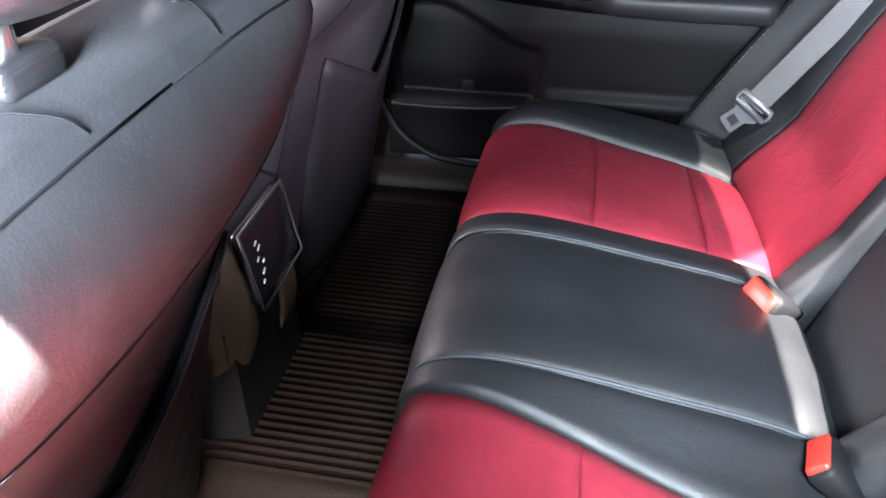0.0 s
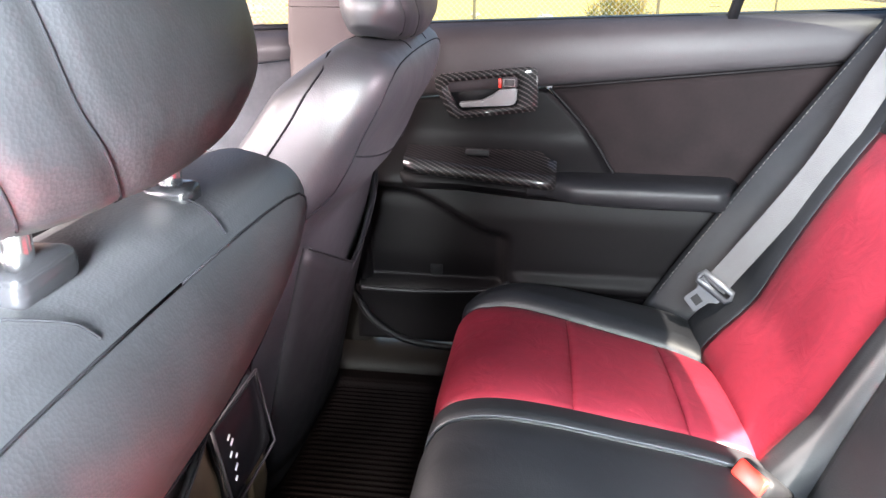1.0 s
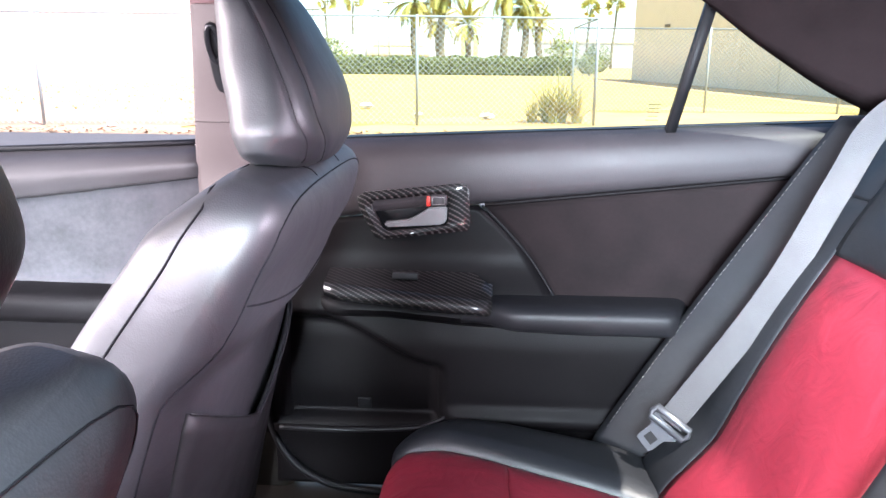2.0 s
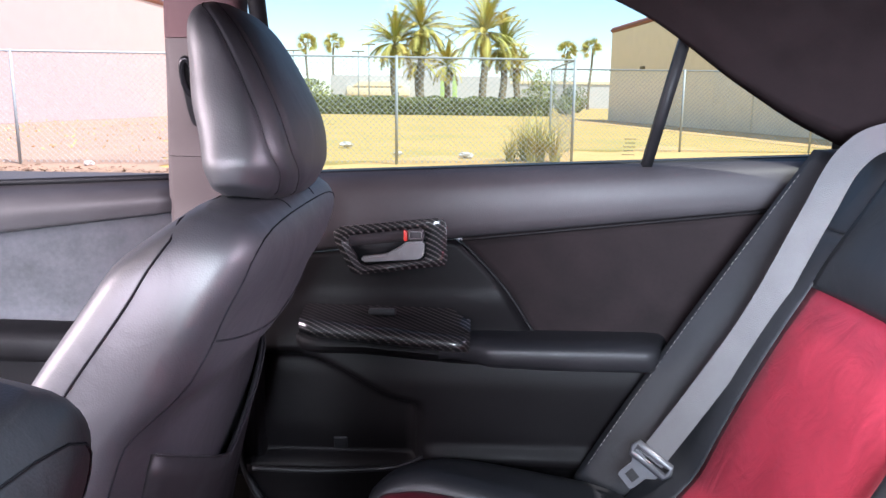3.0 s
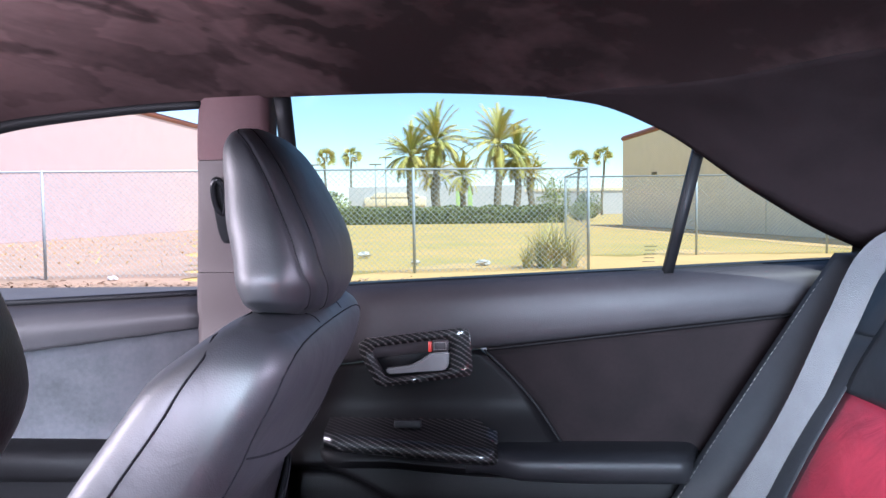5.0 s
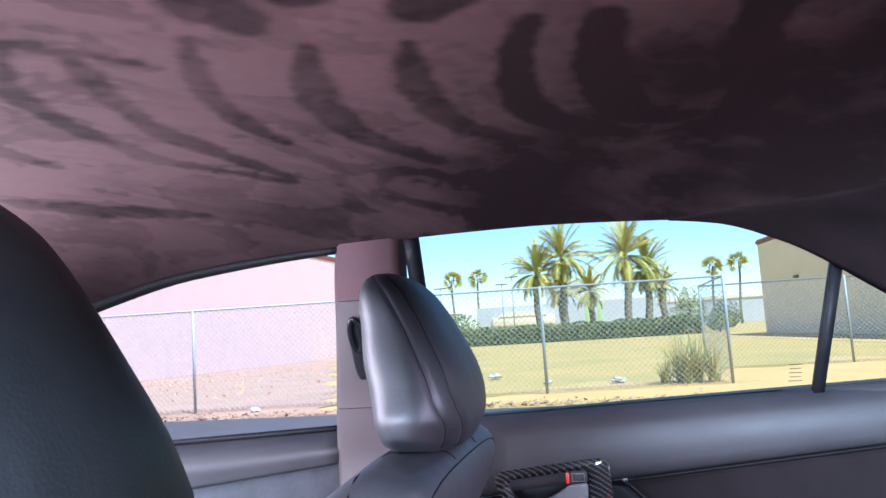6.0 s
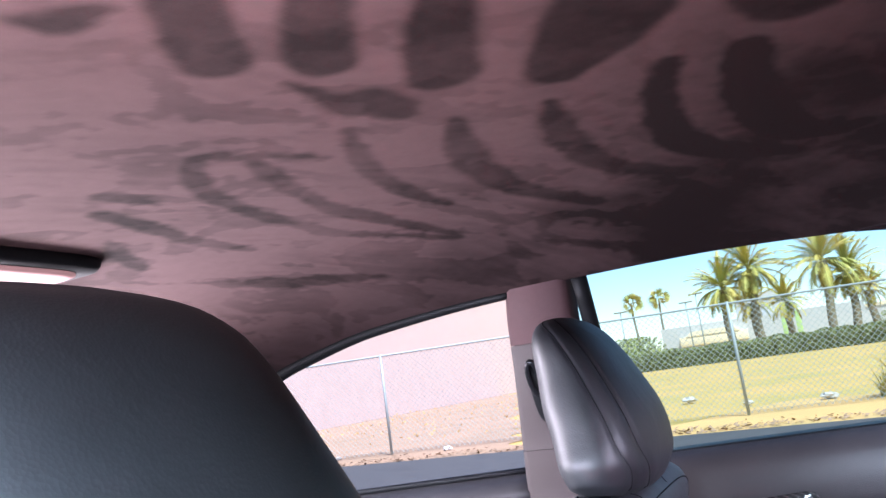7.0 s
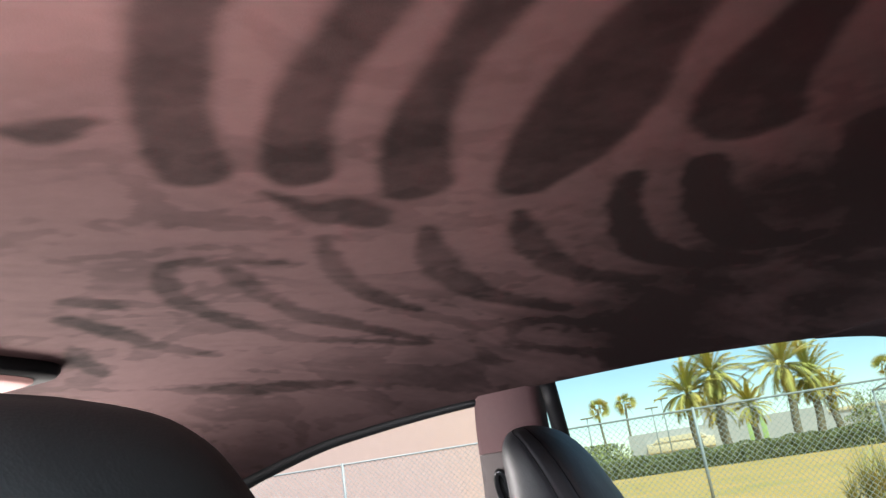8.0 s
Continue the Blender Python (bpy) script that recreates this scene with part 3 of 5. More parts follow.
autosmooth(part("foot_trim", pillar(0.46, 0.80), TRIM, bp), 50)
autosmooth(part("sill_trim", pillar(0.35, 0.458), SILL, bp, "brown-grey foot of the pillar"), 50)
autosmooth(part("lower_trim", pillar(0.803, 1.0145), TRIM_GREY, bp), 50)
autosmooth(part("upper_trim", pillar(1.0155, 1.1895), TRIM_GREY, bp), 50)
autosmooth(part("top_trim", pillar(1.1905, 1.30), TRIM_TOP, bp, "reddish brown pillar top"), 50)
part("slider_recess", loft([super_loop(-0.378, 1.112, 0.011 * k, 0.050 * k, 24, 3, lambda x, z, d=d: (x, ly(z) - d, z)) for k, d in ((1.0, -0.004), (1.0, 0.0025), (0.86, 0.0032))]), RUBBER, bp, "dark slot of the belt height slider")
part("belt_guide", tube([(-0.374 + 0.009 * math.cos(t), 0.648 - 0.42 * 0.026 * math.sin(t), 1.135 + 0.026 * math.sin(t)) for t in (2 * math.pi * k / 20 for k in range(20))], 0.005, 8, closed=True), GLOSS, bp, "black belt guide loop")

# roof lining and rear pillar
ZC = table([(-0.95, 1.315), (-0.8, 1.335), (-0.5, 1.358), (-0.1, 1.364), (0.3, 1.352), (0.55, 1.325), (0.85, 1.27)])


def lining(u, v):
    y = -0.625 + 1.25 * v
    x = -0.95 + (1.525 + 0.125 * ramp(abs(y), 0.40, 0.52)) * u
    p = 2.6 + 2.5 * ramp(x, 0.2, 0.6)
    return (x, y, RAIL(x) + (ZC(x) - RAIL(x)) * (1 - abs(y / 0.625) ** p))


# brush strokes in the suede: points along each one, with its half width there
SWEEPS = [
    ((-0.130, -0.340, 0.018), (-0.166, -0.307, 0.019), (-0.205, -0.264, 0.020), (-0.231, -0.226, 0.022), (-0.253, -0.190, 0.022)),
    ((-0.067, -0.287, 0.017), (-0.112, -0.255, 0.018), (-0.157, -0.212, 0.020), (-0.183, -0.176, 0.022), (-0.205, -0.142, 0.024)),
    ((-0.022, -0.251, 0.016), (-0.064, -0.209, 0.015), (-0.101, -0.163, 0.019), (-0.127, -0.122, 0.023), (-0.155, -0.062, 0.028)),
    ((0.051, -0.197, 0.026), (0.018, -0.152, 0.034), (-0.010, -0.103, 0.043), (-0.047, -0.049, 0.040), (-0.084, -0.008, 0.028)),
    ((0.124, -0.147, 0.020), (0.098, -0.099, 0.030), (0.079, -0.040, 0.038), (0.082, -0.012, 0.036)),
]
CLAWS = [
    ((-0.243, -0.131, 0.002), (-0.240, -0.098, 0.007), (-0.236, -0.061, 0.022), (-0.220, -0.048, 0.027), (-0.217, -0.012, 0.012)),
    ((-0.375, -0.049, 0.011), (-0.393, -0.059, 0.010), (-0.431, -0.025, 0.011), (-0.463, 0.036, 0.014), (-0.476, 0.095, 0.011)),
    ((-0.368, -0.016, 0.009), (-0.388, 0.042, 0.013), (-0.407, 0.120, 0.012), (-0.412, 0.212, 0.017), (-0.358, 0.377, 0.007)),
    ((-0.267, -0.015, 0.006), (-0.298, 0.050, 0.012), (-0.320, 0.124, 0.012), (-0.324, 0.203, 0.014), (-0.311, 0.265, 0.006)),
    ((-0.192, 0.036, 0.007), (-0.217, 0.108, 0.020), (-0.229, 0.171, 0.021), (-0.226, 0.271, 0.019), (-0.163, 0.385, 0.010)),
    ((-0.112, 0.054, 0.004), (-0.126, 0.116, 0.016), (-0.131, 0.193, 0.018), (-0.118, 0.274, 0.017), (-0.050, 0.353, 0.010)),
]
FAINT = [
    ((-0.471, 0.088, 0.010), (-0.482, 0.154, 0.013), (-0.473, 0.242, 0.015), (-0.433, 0.311, 0.011), (-0.364, 0.388, 0.008)),
    ((-0.562, -0.015, 0.010), (-0.569, 0.026, 0.014), (-0.582, 0.085, 0.013), (-0.594, 0.159, 0.012), (-0.583, 0.228, 0.007)),
    ((-0.632, 0.051, 0.006), (-0.677, 0.106, 0.014), (-0.705, 0.167, 0.008)),
    ((-0.515, -0.050, 0.015), (-0.509, -0.026, 0.014), (-0.512, 0.008, 0.007)),
    ((-0.718, 0.282, 0.012), (-0.660, 0.369, 0.021), (-0.581, 0.426, 0.020), (-0.524, 0.461, 0.008)),
    ((-0.275, -0.305, 0.008), (-0.268, -0.291, 0.012), (-0.241, -0.287, 0.006)),
    ((-0.380, -0.045, 0.008), (-0.345, -0.010, 0.008), (-0.320, 0.030, 0.005)),
]
REAR_CLAWS = [
    ((-0.012, 0.042, 0.010), (-0.033, 0.121, 0.015), (-0.040, 0.218, 0.019), (-0.015, 0.297, 0.022), (0.064, 0.355, 0.008)),
    ((0.045, 0.054, 0.016), (0.038, 0.144, 0.021), (0.049, 0.237, 0.023), (0.078, 0.304, 0.022), (0.128, 0.314, 0.010)),
    ((0.170, 0.056, 0.023), (0.165, 0.148, 0.019), (0.189, 0.280, 0.024)),
]
PALE = [
    ((-0.379, -0.229, 0.005), (-0.352, -0.204, 0.011), (-0.333, -0.172, 0.007)),
    ((-0.341, -0.104, 0.012), (-0.314, -0.082, 0.012), (-0.286, -0.046, 0.006)),
    ((-0.352, -0.249, 0.004), (-0.334, -0.241, 0.006), (-0.320, -0.232, 0.004)),
    ((-0.386, 0.007, 0.008), (-0.350, 0.027, 0.010), (-0.331, 0.075, 0.007)),
    ((-0.186, 0.093, 0.014), (-0.167, 0.082, 0.018), (-0.167, 0.135, 0.009)),
    ((-0.242, -0.030, 0.005), (-0.214, 0.041, 0.006), (-0.260, 0.108, 0.003)),
    ((-0.723, 0.226, 0.004), (-0.775, 0.404, 0.004), (-0.728, 0.480, 0.007)),
]


def smoothstep(x, a, b):
    u = np.clip((x - a) / (b - a), 0, 1)
    return u * u * (3 - 2 * u)


def strokes(x, y, rows, rag, ragged):
    """How deep inside the strokes each point lies: 0 outside, 1 within."""
    out = np.zeros(len(x))
    for row in rows:
        line = smooth_line(row, 5)
        edge = np.full(len(x), 9.0)
        for a, b in zip(line, line[1:]):
            dx, dy = b.x - a.x, b.y - a.y
            u = np.clip(((x - a.x) * dx + (y - a.y) * dy) / (dx * dx + dy * dy + 1e-9), 0, 1)
            edge = np.minimum(edge, np.hypot(x - a.x - u * dx, y - a.y - u * dy) - (a.z + (b.z - a.z) * u))
        out = np.maximum(out, smoothstep(edge + ragged * rag, 0.008, -0.006))
    return out


def nap_shade(points):
    """How far the pile lies against the light at each point: strokes, wisps and streaks, plus painted shade at the rear
    right.
    """
    x, y = points[:, 0], points[:, 1]
    fields = []
    for px, py in zip(x, y):
        v = Vector((px, py, 0))
        across, along = 0.85 * px - 0.52 * py, 0.52 * px + 0.85 * py
        bend = 0.05 * noise.noise(v * 7)
        fields.append((noise.noise(v * 30 + Vector((7, 0, 0))) + 0.5 * noise.noise(v * 80),
                       noise.noise(Vector(((across + bend) * 42, along * 8, 2.0))) + 0.6 * noise.noise(Vector(((across + bend) * 95, along * 20, 5.0))),
                       noise.noise(v * 6 + Vector((9, 4, 0))) + 0.5 * noise.noise(v * 17), noise.noise(v * 3.5 + Vector((1, 8, 0))),
                       noise.noise(Vector(((across + 2 * bend) * 17, along * 7 + 2 * bend * 20, 4.0))) + 0.35 * noise.noise(v * 60)))
    rag, streak, cloud, patch, flake = np.array(fields).T
    dark = 0.86 * strokes(x, y, SWEEPS, rag, 0.003) * (0.92 + 0.15 * cloud)
    dark = np.maximum(dark, 0.80 * strokes(x, y, CLAWS, rag, 0.006) * (0.80 + 0.35 * cloud))
    dark = np.maximum(dark, 0.85 * strokes(x, y, REAR_CLAWS, rag, 0.005))
    dark = np.maximum(dark, 0.72 * strokes(x, y, FAINT, rag, 0.009) * (0.85 + 0.5 * cloud))
    pale = strokes(x, y, PALE, rag, 0.008)
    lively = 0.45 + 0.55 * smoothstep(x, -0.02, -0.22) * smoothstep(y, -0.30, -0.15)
    rear_shade = 0.85 * smoothstep(x + 0.9 * y, -0.20, 0.42) * (0.9 + 0.3 * cloud)   # shade painted in, deeper towards the rear right corner
    soft = 0.09 + rear_shade + lively * (0.16 * streak + 0.24 * cloud + 0.12 * patch + 0.26 * (smoothstep(flake, 0.02, 0.16) - 0.4)) - 0.22 * pale
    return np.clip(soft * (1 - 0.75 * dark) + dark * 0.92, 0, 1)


# Pillar trim coloured near-black to stand in for shade at the rear.
SUEDE_SHADE = material("black_shade_suede", (0.0085, 0.0058, 0.0063), 0.95, vary=0.25, scale=18, bump=0.15, bump_scale=900, spec=0.03)


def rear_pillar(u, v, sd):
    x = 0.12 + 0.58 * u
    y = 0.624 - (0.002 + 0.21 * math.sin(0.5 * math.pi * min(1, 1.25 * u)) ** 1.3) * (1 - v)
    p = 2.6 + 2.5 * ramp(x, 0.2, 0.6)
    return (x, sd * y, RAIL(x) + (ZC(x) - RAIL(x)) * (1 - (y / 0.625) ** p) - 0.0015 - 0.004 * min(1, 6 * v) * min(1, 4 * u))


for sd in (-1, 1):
    tagged(part("c_pillar_trim", grid(lambda u, v, sd=sd: rear_pillar(u, v, sd), 40, 16, (0, 0, 0.004)), SUEDE_SHADE), "suede trim on the rear roof pillar, near-black in place of shade", "pillar trim", kind="structure")
ceiling = tagged(part("ceiling", grid(lining, 420, 300), HEADLINER), "brownish suede car headliner with brush marks, and shade painted in at the rear right", "headliner", kind="structure")
attr = ceiling.data.attributes.new("nap_shade", "FLOAT", "POINT")
attr.data.foreach_set("value", nap_shade(np.array([v.co[:] for v in ceiling.data.vertices])).astype(np.float32))
# Skin widened on the right only, to keep stray sun off the door.
tagged(part("roof", grid(lambda u, v: (Vector(lining(u, v)) + Vector((0, 0.15 * max(0.0, v - 0.5), 0.03)))[:], 30, 30), GLOSS), "outer roof skin of the car", "car roof", kind="structure")

# left side: front door and pillar as on the right; the rear door stands open
MIRROR = Matrix.Diagonal((1, -1, 1, 1))
for src in (front_door, bp):
    copy_thing(src, MIRROR @ Matrix.Translation(src.location))
hinge = Vector((-0.30, -0.79, 0))
swing = Matrix.Translation(hinge) @ pose(0, 0, 0, 0, 0, -68) @ Matrix.Translation(-hinge)
open_door = copy_thing(rear_door, swing @ MIRROR @ Matrix.Translation(rear_door.location))
tagged(open_door, "charcoal rear car door standing wide open")
for o in open_door.children:
    if o.name.startswith("window_pane"):
        o.data = o.data.copy()
        o.data.materials[0] = GLASS_BLOCK
        o.visible_shadow = True
for sd in (-1, 1):
    g = tagged(part("c_pillar", grid(lambda u, v: (0.60 + 0.5 * u, sd * (0.80 - 0.16 * v), 0.35 + (0.35 + 0.65 * v) * 1.05 - 0.02 * u), 6, 6), TRIM), "dark panel behind the rear door", "pillar", kind="structure")
for sd in (-1, 1):
    tagged(part("window_trim", tube([(x, sd * 0.632, RAIL(x) - 0.004) for x in (-0.95 + 0.03 * k for k in range(20))], lambda u: 0.014 - 0.007 * u, 8), RUBBER), "black frame along the front window top", "trim", kind="structure")
windscreen = tagged(part("windscreen", grid(lambda u, v: (-1.55 + 0.62 * v, (u - 0.5) * (1.45 - 0.25 * v), 0.92 + 0.40 * v), 8, 6), GLASS_FRONT), "clear windscreen", "window", kind="structure")
windscreen.visible_shadow = False
rear_glass = tagged(part("rear_window", grid(lambda u, v: (0.58 + 0.68 * v, (u - 0.5) * (0.9 + 0.3 * v), 1.322 - 0.29 * v), 8, 6), GLASS_REAR), "tinted rear window", "window", kind="structure")
rear_glass.visible_shadow = False

# ---- floor ----
tagged(part("floor", flat(-1.5, 0.6, -0.78, 0.80, 0.30), CARPET), "black carpet of the car floor", "floor", kind="structure")

def ribbed(u, v):
    x, y = -0.62 + 0.56 * u, -0.62 + 1.28 * v
    hump = 0.055 * ramp(abs(y - 0.03), 0.19, 0.12)
    inside = ramp(u, 0.05, 0.09) * ramp(u, 0.97, 0.93) * ramp(v, 0.02, 0.04) * ramp(v, 0.98, 0.96)
    field = inside * ramp(abs(abs(y - 0.03) - 0.15), 0.02, 0.035)
    rib = max(0.0, math.sin(2 * math.pi * y / 0.0135)) * field * ramp(x, -0.36, -0.34)
    return (x, y, 0.312 + hump + 0.016 * (1 - inside) + 0.004 * rib)


tagged(part("floor_mat", grid(ribbed, 26, 800, (0, 0, -0.008)), MAT), "dark brown ribbed one-piece rubber floor mat", "floor mat")
tagged(part("sill", loft([[(x, 0.66, 0.30), (x, 0.672, 0.338), (x, 0.69, 0.350), (x, 0.74, 0.352), (x, 0.80, 0.345), (x, 0.80, 0.30)] for x in (-1.4, -0.46, -0.2, 0.1, 0.3)]), SILL), "brown-grey plastic door sill", "sill", kind="structure")

# centre console with a glossy vent and switch panel on its rear end
console = thing("centre_console", "black centre console with glossy rear panel", "console", -0.5, 0.04, 0.30)
autosmooth(part("body", loft([[(x, -0.050 - w, 0.30), (x, -0.050, z - 0.03), (x, -0.045, z), (x, 0.118, z), (x, 0.132, z - 0.03), (x, 0.134 + w, 0.30)] for x, z, w in ((-0.95, 0.62, 0.02), (-0.6, 0.66, 0.02), (-0.36, 0.66, 0.012), (-0.315, 0.64, 0.0))]), RUBBER, console), 40)
lean = pose(0, 0, 0, 0, -9, 0)
rear_panel = part("rear_panel", box((0.014, 0.118, 0.092), (-0.298, 0.036, 0.602), 0.005, lean), GLOSS, console, "glossy black rear panel")
part("panel_rim", tube([(-0.298, -0.026, 0.650), (-0.298, 0.098, 0.650), (-0.282, 0.098, 0.555), (-0.282, -0.026, 0.555)], 0.0022, 6, closed=True), TRIM_UP, rear_panel)
for dy, dz, w in ((-0.034, 0.022, 0.010), (-0.030, 0.014, 0.012), (-0.038, 0.004, 0.010), (-0.028, -0.004, 0.008), (-0.034, -0.014, 0.012), (-0.040, -0.024, 0.008)):
    part("mark", box((0.001, w * 0.7, 0.0024), (-0.2905 - 0.158 * dz, 0.036 + dy, 0.602 + dz), 0, lean @ pose(0, 0, 0, 25, 0, 0)), MARK, rear_panel)


def corner_shell(u, v):
    z = 0.40 + 0.235 * v
    r = 0.020 + 0.034 * ramp(v, 0.0, 0.55) - 0.012 * ramp(v, 0.75, 1.0)
    a = radians(-120 + 125 * u)
    return (-0.352 + r * math.cos(a), -0.018 + r * math.sin(a), z)


side_cover = part("side_cover", grid(corner_shell, 20, 16, (-0.004, 0.004, 0)), BEIGE, console, "rounded beige side cover")
part("cover_joint", tube([(Vector(corner_shell(0.55, v)) + Vector((0.0006, -0.0006, 0)))[:] for v in (0.12 + 0.06 * k for k in range(9))], 0.0009, 5), RUBBER, side_cover)
part("foot_cover", grid(lambda u, v: (-0.322 + 0.016 * math.sin(math.pi * v), 0.075 + 0.05 * u, 0.42 + 0.13 * v), 6, 8, (-0.006, 0, 0)), BEIGE, console, "beige lower cover")

# overhead lamp console in the lining, lit as the door is open
over = thing("overhead_lamp", "overhead lamp with dark frame and lit lens", "lamp", -0.75, 0.02, 1.34)
part("frame", loft([super_loop(-0.765, -0.005, 0.080 * k, 0.112 * k, 40, 5, lambda x, y, z=z: (x, y, z)) for k, z in ((1.0, 1.352), (1.0, 1.338), (0.96, 1.332))]), RUBBER, over)
part("lens", loft([super_loop(-0.772, -0.008, 0.060 * k, 0.096 * k, 36, 5, lambda x, y, z=z: (x, y, z)) for k, z in ((1.0, 1.336), (1.0, 1.329), (0.92, 1.326))]), LENS, over, "lit pinkish lens")

# ---- front seats ----
AX = table([(0.30, -0.54), (0.5, -0.465), (0.7, -0.365), (0.84, -0.283), (0.93, -0.220), (0.985, -0.187), (1.005, -0.182)])
HW = table([(0.36, 0.235), (0.5, 0.245), (0.7, 0.25), (0.88, 0.246), (0.94, 0.240), (0.975, 0.230), (0.995, 0.212), (1.004, 0.190)])
TH = table([(0.36, 0.060), (0.5, 0.070), (0.7, 0.062), (0.85, 0.054), (0.94, 0.052), (0.975, 0.048), (0.995, 0.038), (1.004, 0.024)])
HX = table([(1.006, -0.190), (1.06, -0.188), (1.13, -0.203), (1.205, -0.228)])
HA = table([(1.001, 0.126), (1.010, 0.146), (1.04, 0.150), (1.09, 0.136), (1.14, 0.118), (1.18, 0.104), (1.197, 0.086), (1.205, 0.060), (1.208, 0.03)])
HB = table([(1.001, 0.026), (1.010, 0.045), (1.04, 0.056), (1.09, 0.055), (1.14, 0.046), (1.18, 0.034), (1.200, 0.02), (1.208, 0.006)])


def seat_axis(z, upright):
    return AX(z) + upright * max(0.0, 0.98 - z)


def waist(z, belly):
    """How far the rear skin draws in below the padded shoulder; belly swells it out again further down."""
    soft = ramp(belly, 0.2, 0.1)
    return 0.030 * ramp(z, 0.865 + 0.035 * soft, 0.80 - 0.05 * soft) - belly * min(0.48, max(0.0, 0.91 - z))


def back_skin(y, z, upright=0.0, belly=0.0):
    """A point of the seat back's rear skin."""
    a, t = HW(z), TH(z)
    q = t * max(0.0, 1 - min(1, abs(y) / a) ** 4.2) ** (1 / 4.2)
    bulge = 0.014 * (1 - min(1, abs(y) / 0.22) ** 2) * ramp(z, 1.0, 0.93)
    return Vector((seat_axis(z, upright) + q * (1 - waist(z, belly) / TH(z)) + bulge, y, z - 0.25 * q))


def build_seat(lift, upright=0.0, belly=0.0):
    """A front seat about y = 0: cushion, back with sewn panels, head restraint raised by lift on two posts."""
    s = thing("front_seat", "black leather front car seat with stitched panels and head restraint", "car seat", -0.6, 0, 0.30, group="front seats")
    loops = []
    for k in range(49):
        z = 0.38 + (1.004 - 0.38) * (1 - (1 - k / 48) ** 1.6)
        t = TH(z)

        def place(y, q, z=z):
            bulge = 0.014 * (1 - min(1, abs(y) / 0.22) ** 2) * ramp(z, 1.0, 0.93)
            return (seat_axis(z, upright) + (q * (1 - waist(z, belly) / TH(z)) if q > 0 else q) + (bulge if q > 0 else -0.026 * ramp(abs(y), 0.10, 0.19) * ramp(z, 1.0, 0.94) * min(1, -q / (0.5 * TH(z)))), y, z - 0.25 * q)
        loops.append(super_loop(0, 0, HW(z), t, 56, 4.2, place))
    back = part("backrest", loft(loops), LEATHER, s)
    # seams: one down each side, one along each rear corner and over the top, one across the rear
    def ring(deg, z):
        c, q = math.cos(radians(deg)), math.sin(radians(deg))
        y, q = HW(z) * math.copysign(abs(c) ** (2 / 4.2), c), TH(z) * math.copysign(abs(q) ** (2 / 4.2), q)
        bulge = 0.014 * (1 - min(1, abs(y) / 0.22) ** 2) * ramp(z, 1.0, 0.93) if q > 0 else -0.026 * ramp(abs(y), 0.10, 0.19) * ramp(z, 1.0, 0.94) * min(1, -q / (0.5 * TH(z)))
        q2 = q * (1 - waist(z, belly) / TH(z)) if q > 0 else q
        out = math.copysign(0.0006, y)
        return Vector((seat_axis(z, upright) + q2 + bulge + (0.0003 if q > 0 else -0.0003), y + out, z - 0.25 * q + 0.0006 * ramp(z, 0.96, 1.0)))
    corner = table([(0.42, 150), (0.80, 152), (0.846, 139), (0.899, 133), (0.933, 138), (0.971, 141)])
    flank = table([(0.42, 184), (0.933, 184), (0.978, 190), (0.996, 225), (1.003, 250)])
    for sd in (0, 1):
        def at(deg, z, sd=sd):
            return ring(180 - deg if sd else deg, z)
        part("seam", tube([at(flank(z), z) for z in (0.42 + 0.583 * k / 50 for k in range(51))], 0.0011, 5), SEAM, back)
        part("seam", tube([at(corner(z), z) for z in (0.42 + 0.551 * k / 50 for k in range(51))] + [at(d, z) for d, z in ((138, 0.980), (130, 0.988), (118, 0.993), (106, 0.9955), (96, 0.9965), (90, 0.9968))], 0.0008, 6), SEAM, back)
        y = -0.061 + 0.122 * sd
        part("seam", tube(smooth_line([(-0.178, y * 1.25, 1.0055), (-0.166, y * 1.15, 1.0030), (-0.157, y * 1.05, 0.999), (-0.1505, y, 0.992)]), 0.0006, 5), SEAM, back)
    part("seam", tube([back_skin(y, 0.865 + 0.034 * (abs(y) / 0.2) ** 1.3, upright, belly) for y in (-0.20 + 0.40 * k / 40 for k in range(41))], 0.0011, 5), SEAM, back)
    # map pocket on the rear
    def pocket(u, v):
        y = -0.195 + 0.39 * u
        z = 0.44 + (0.255 + 0.095 * (abs(y) / 0.205) ** 1.1) * v
        p = back_skin(y, z, upright, belly)
        return p + Vector((0.004 + 0.012 * math.sin(math.pi * u) ** 0.6 * v, 0, 0))
    part("map_pocket", grid(pocket, 24, 14, (-0.006, 0, 0)), RUBBER, s, "black vinyl map pocket")
    part("pocket_edge", tube([Vector(pocket(k / 24, 1.0)) + Vector((0.001, 0, 0)) for k in range(25)], 0.0014, 6), RUBBER, s)
    # cushion and base
    loops = []
    for k in range(15):
        x = -1.02 + 0.56 * k / 14
        e = math.sin(math.pi * min(1, 0.12 + k / 14))
        loops.append(super_loop(0, 0.46, 0.25, 0.085 * (0.75 + 0.25 * e), 28, 4, lambda y, z, x=x: (x, y, z + 0.02 * (abs(y) / 0.25) ** 2)))
    part("seat_cushion", loft(loops), LEATHER, s)
    part("base_cover", box((0.46, 0.42, 0.10), (-0.74, 0, 0.36), 0.02), RUBBER, s)
    for y in (-0.2, 0.2):
        part("rail", box((0.50, 0.03, 0.03), (-0.78, y, 0.317), 0.004), RUBBER, s)
    # head restraint, drawn in along its two seams
    off = 7 if lift < 0 else -4
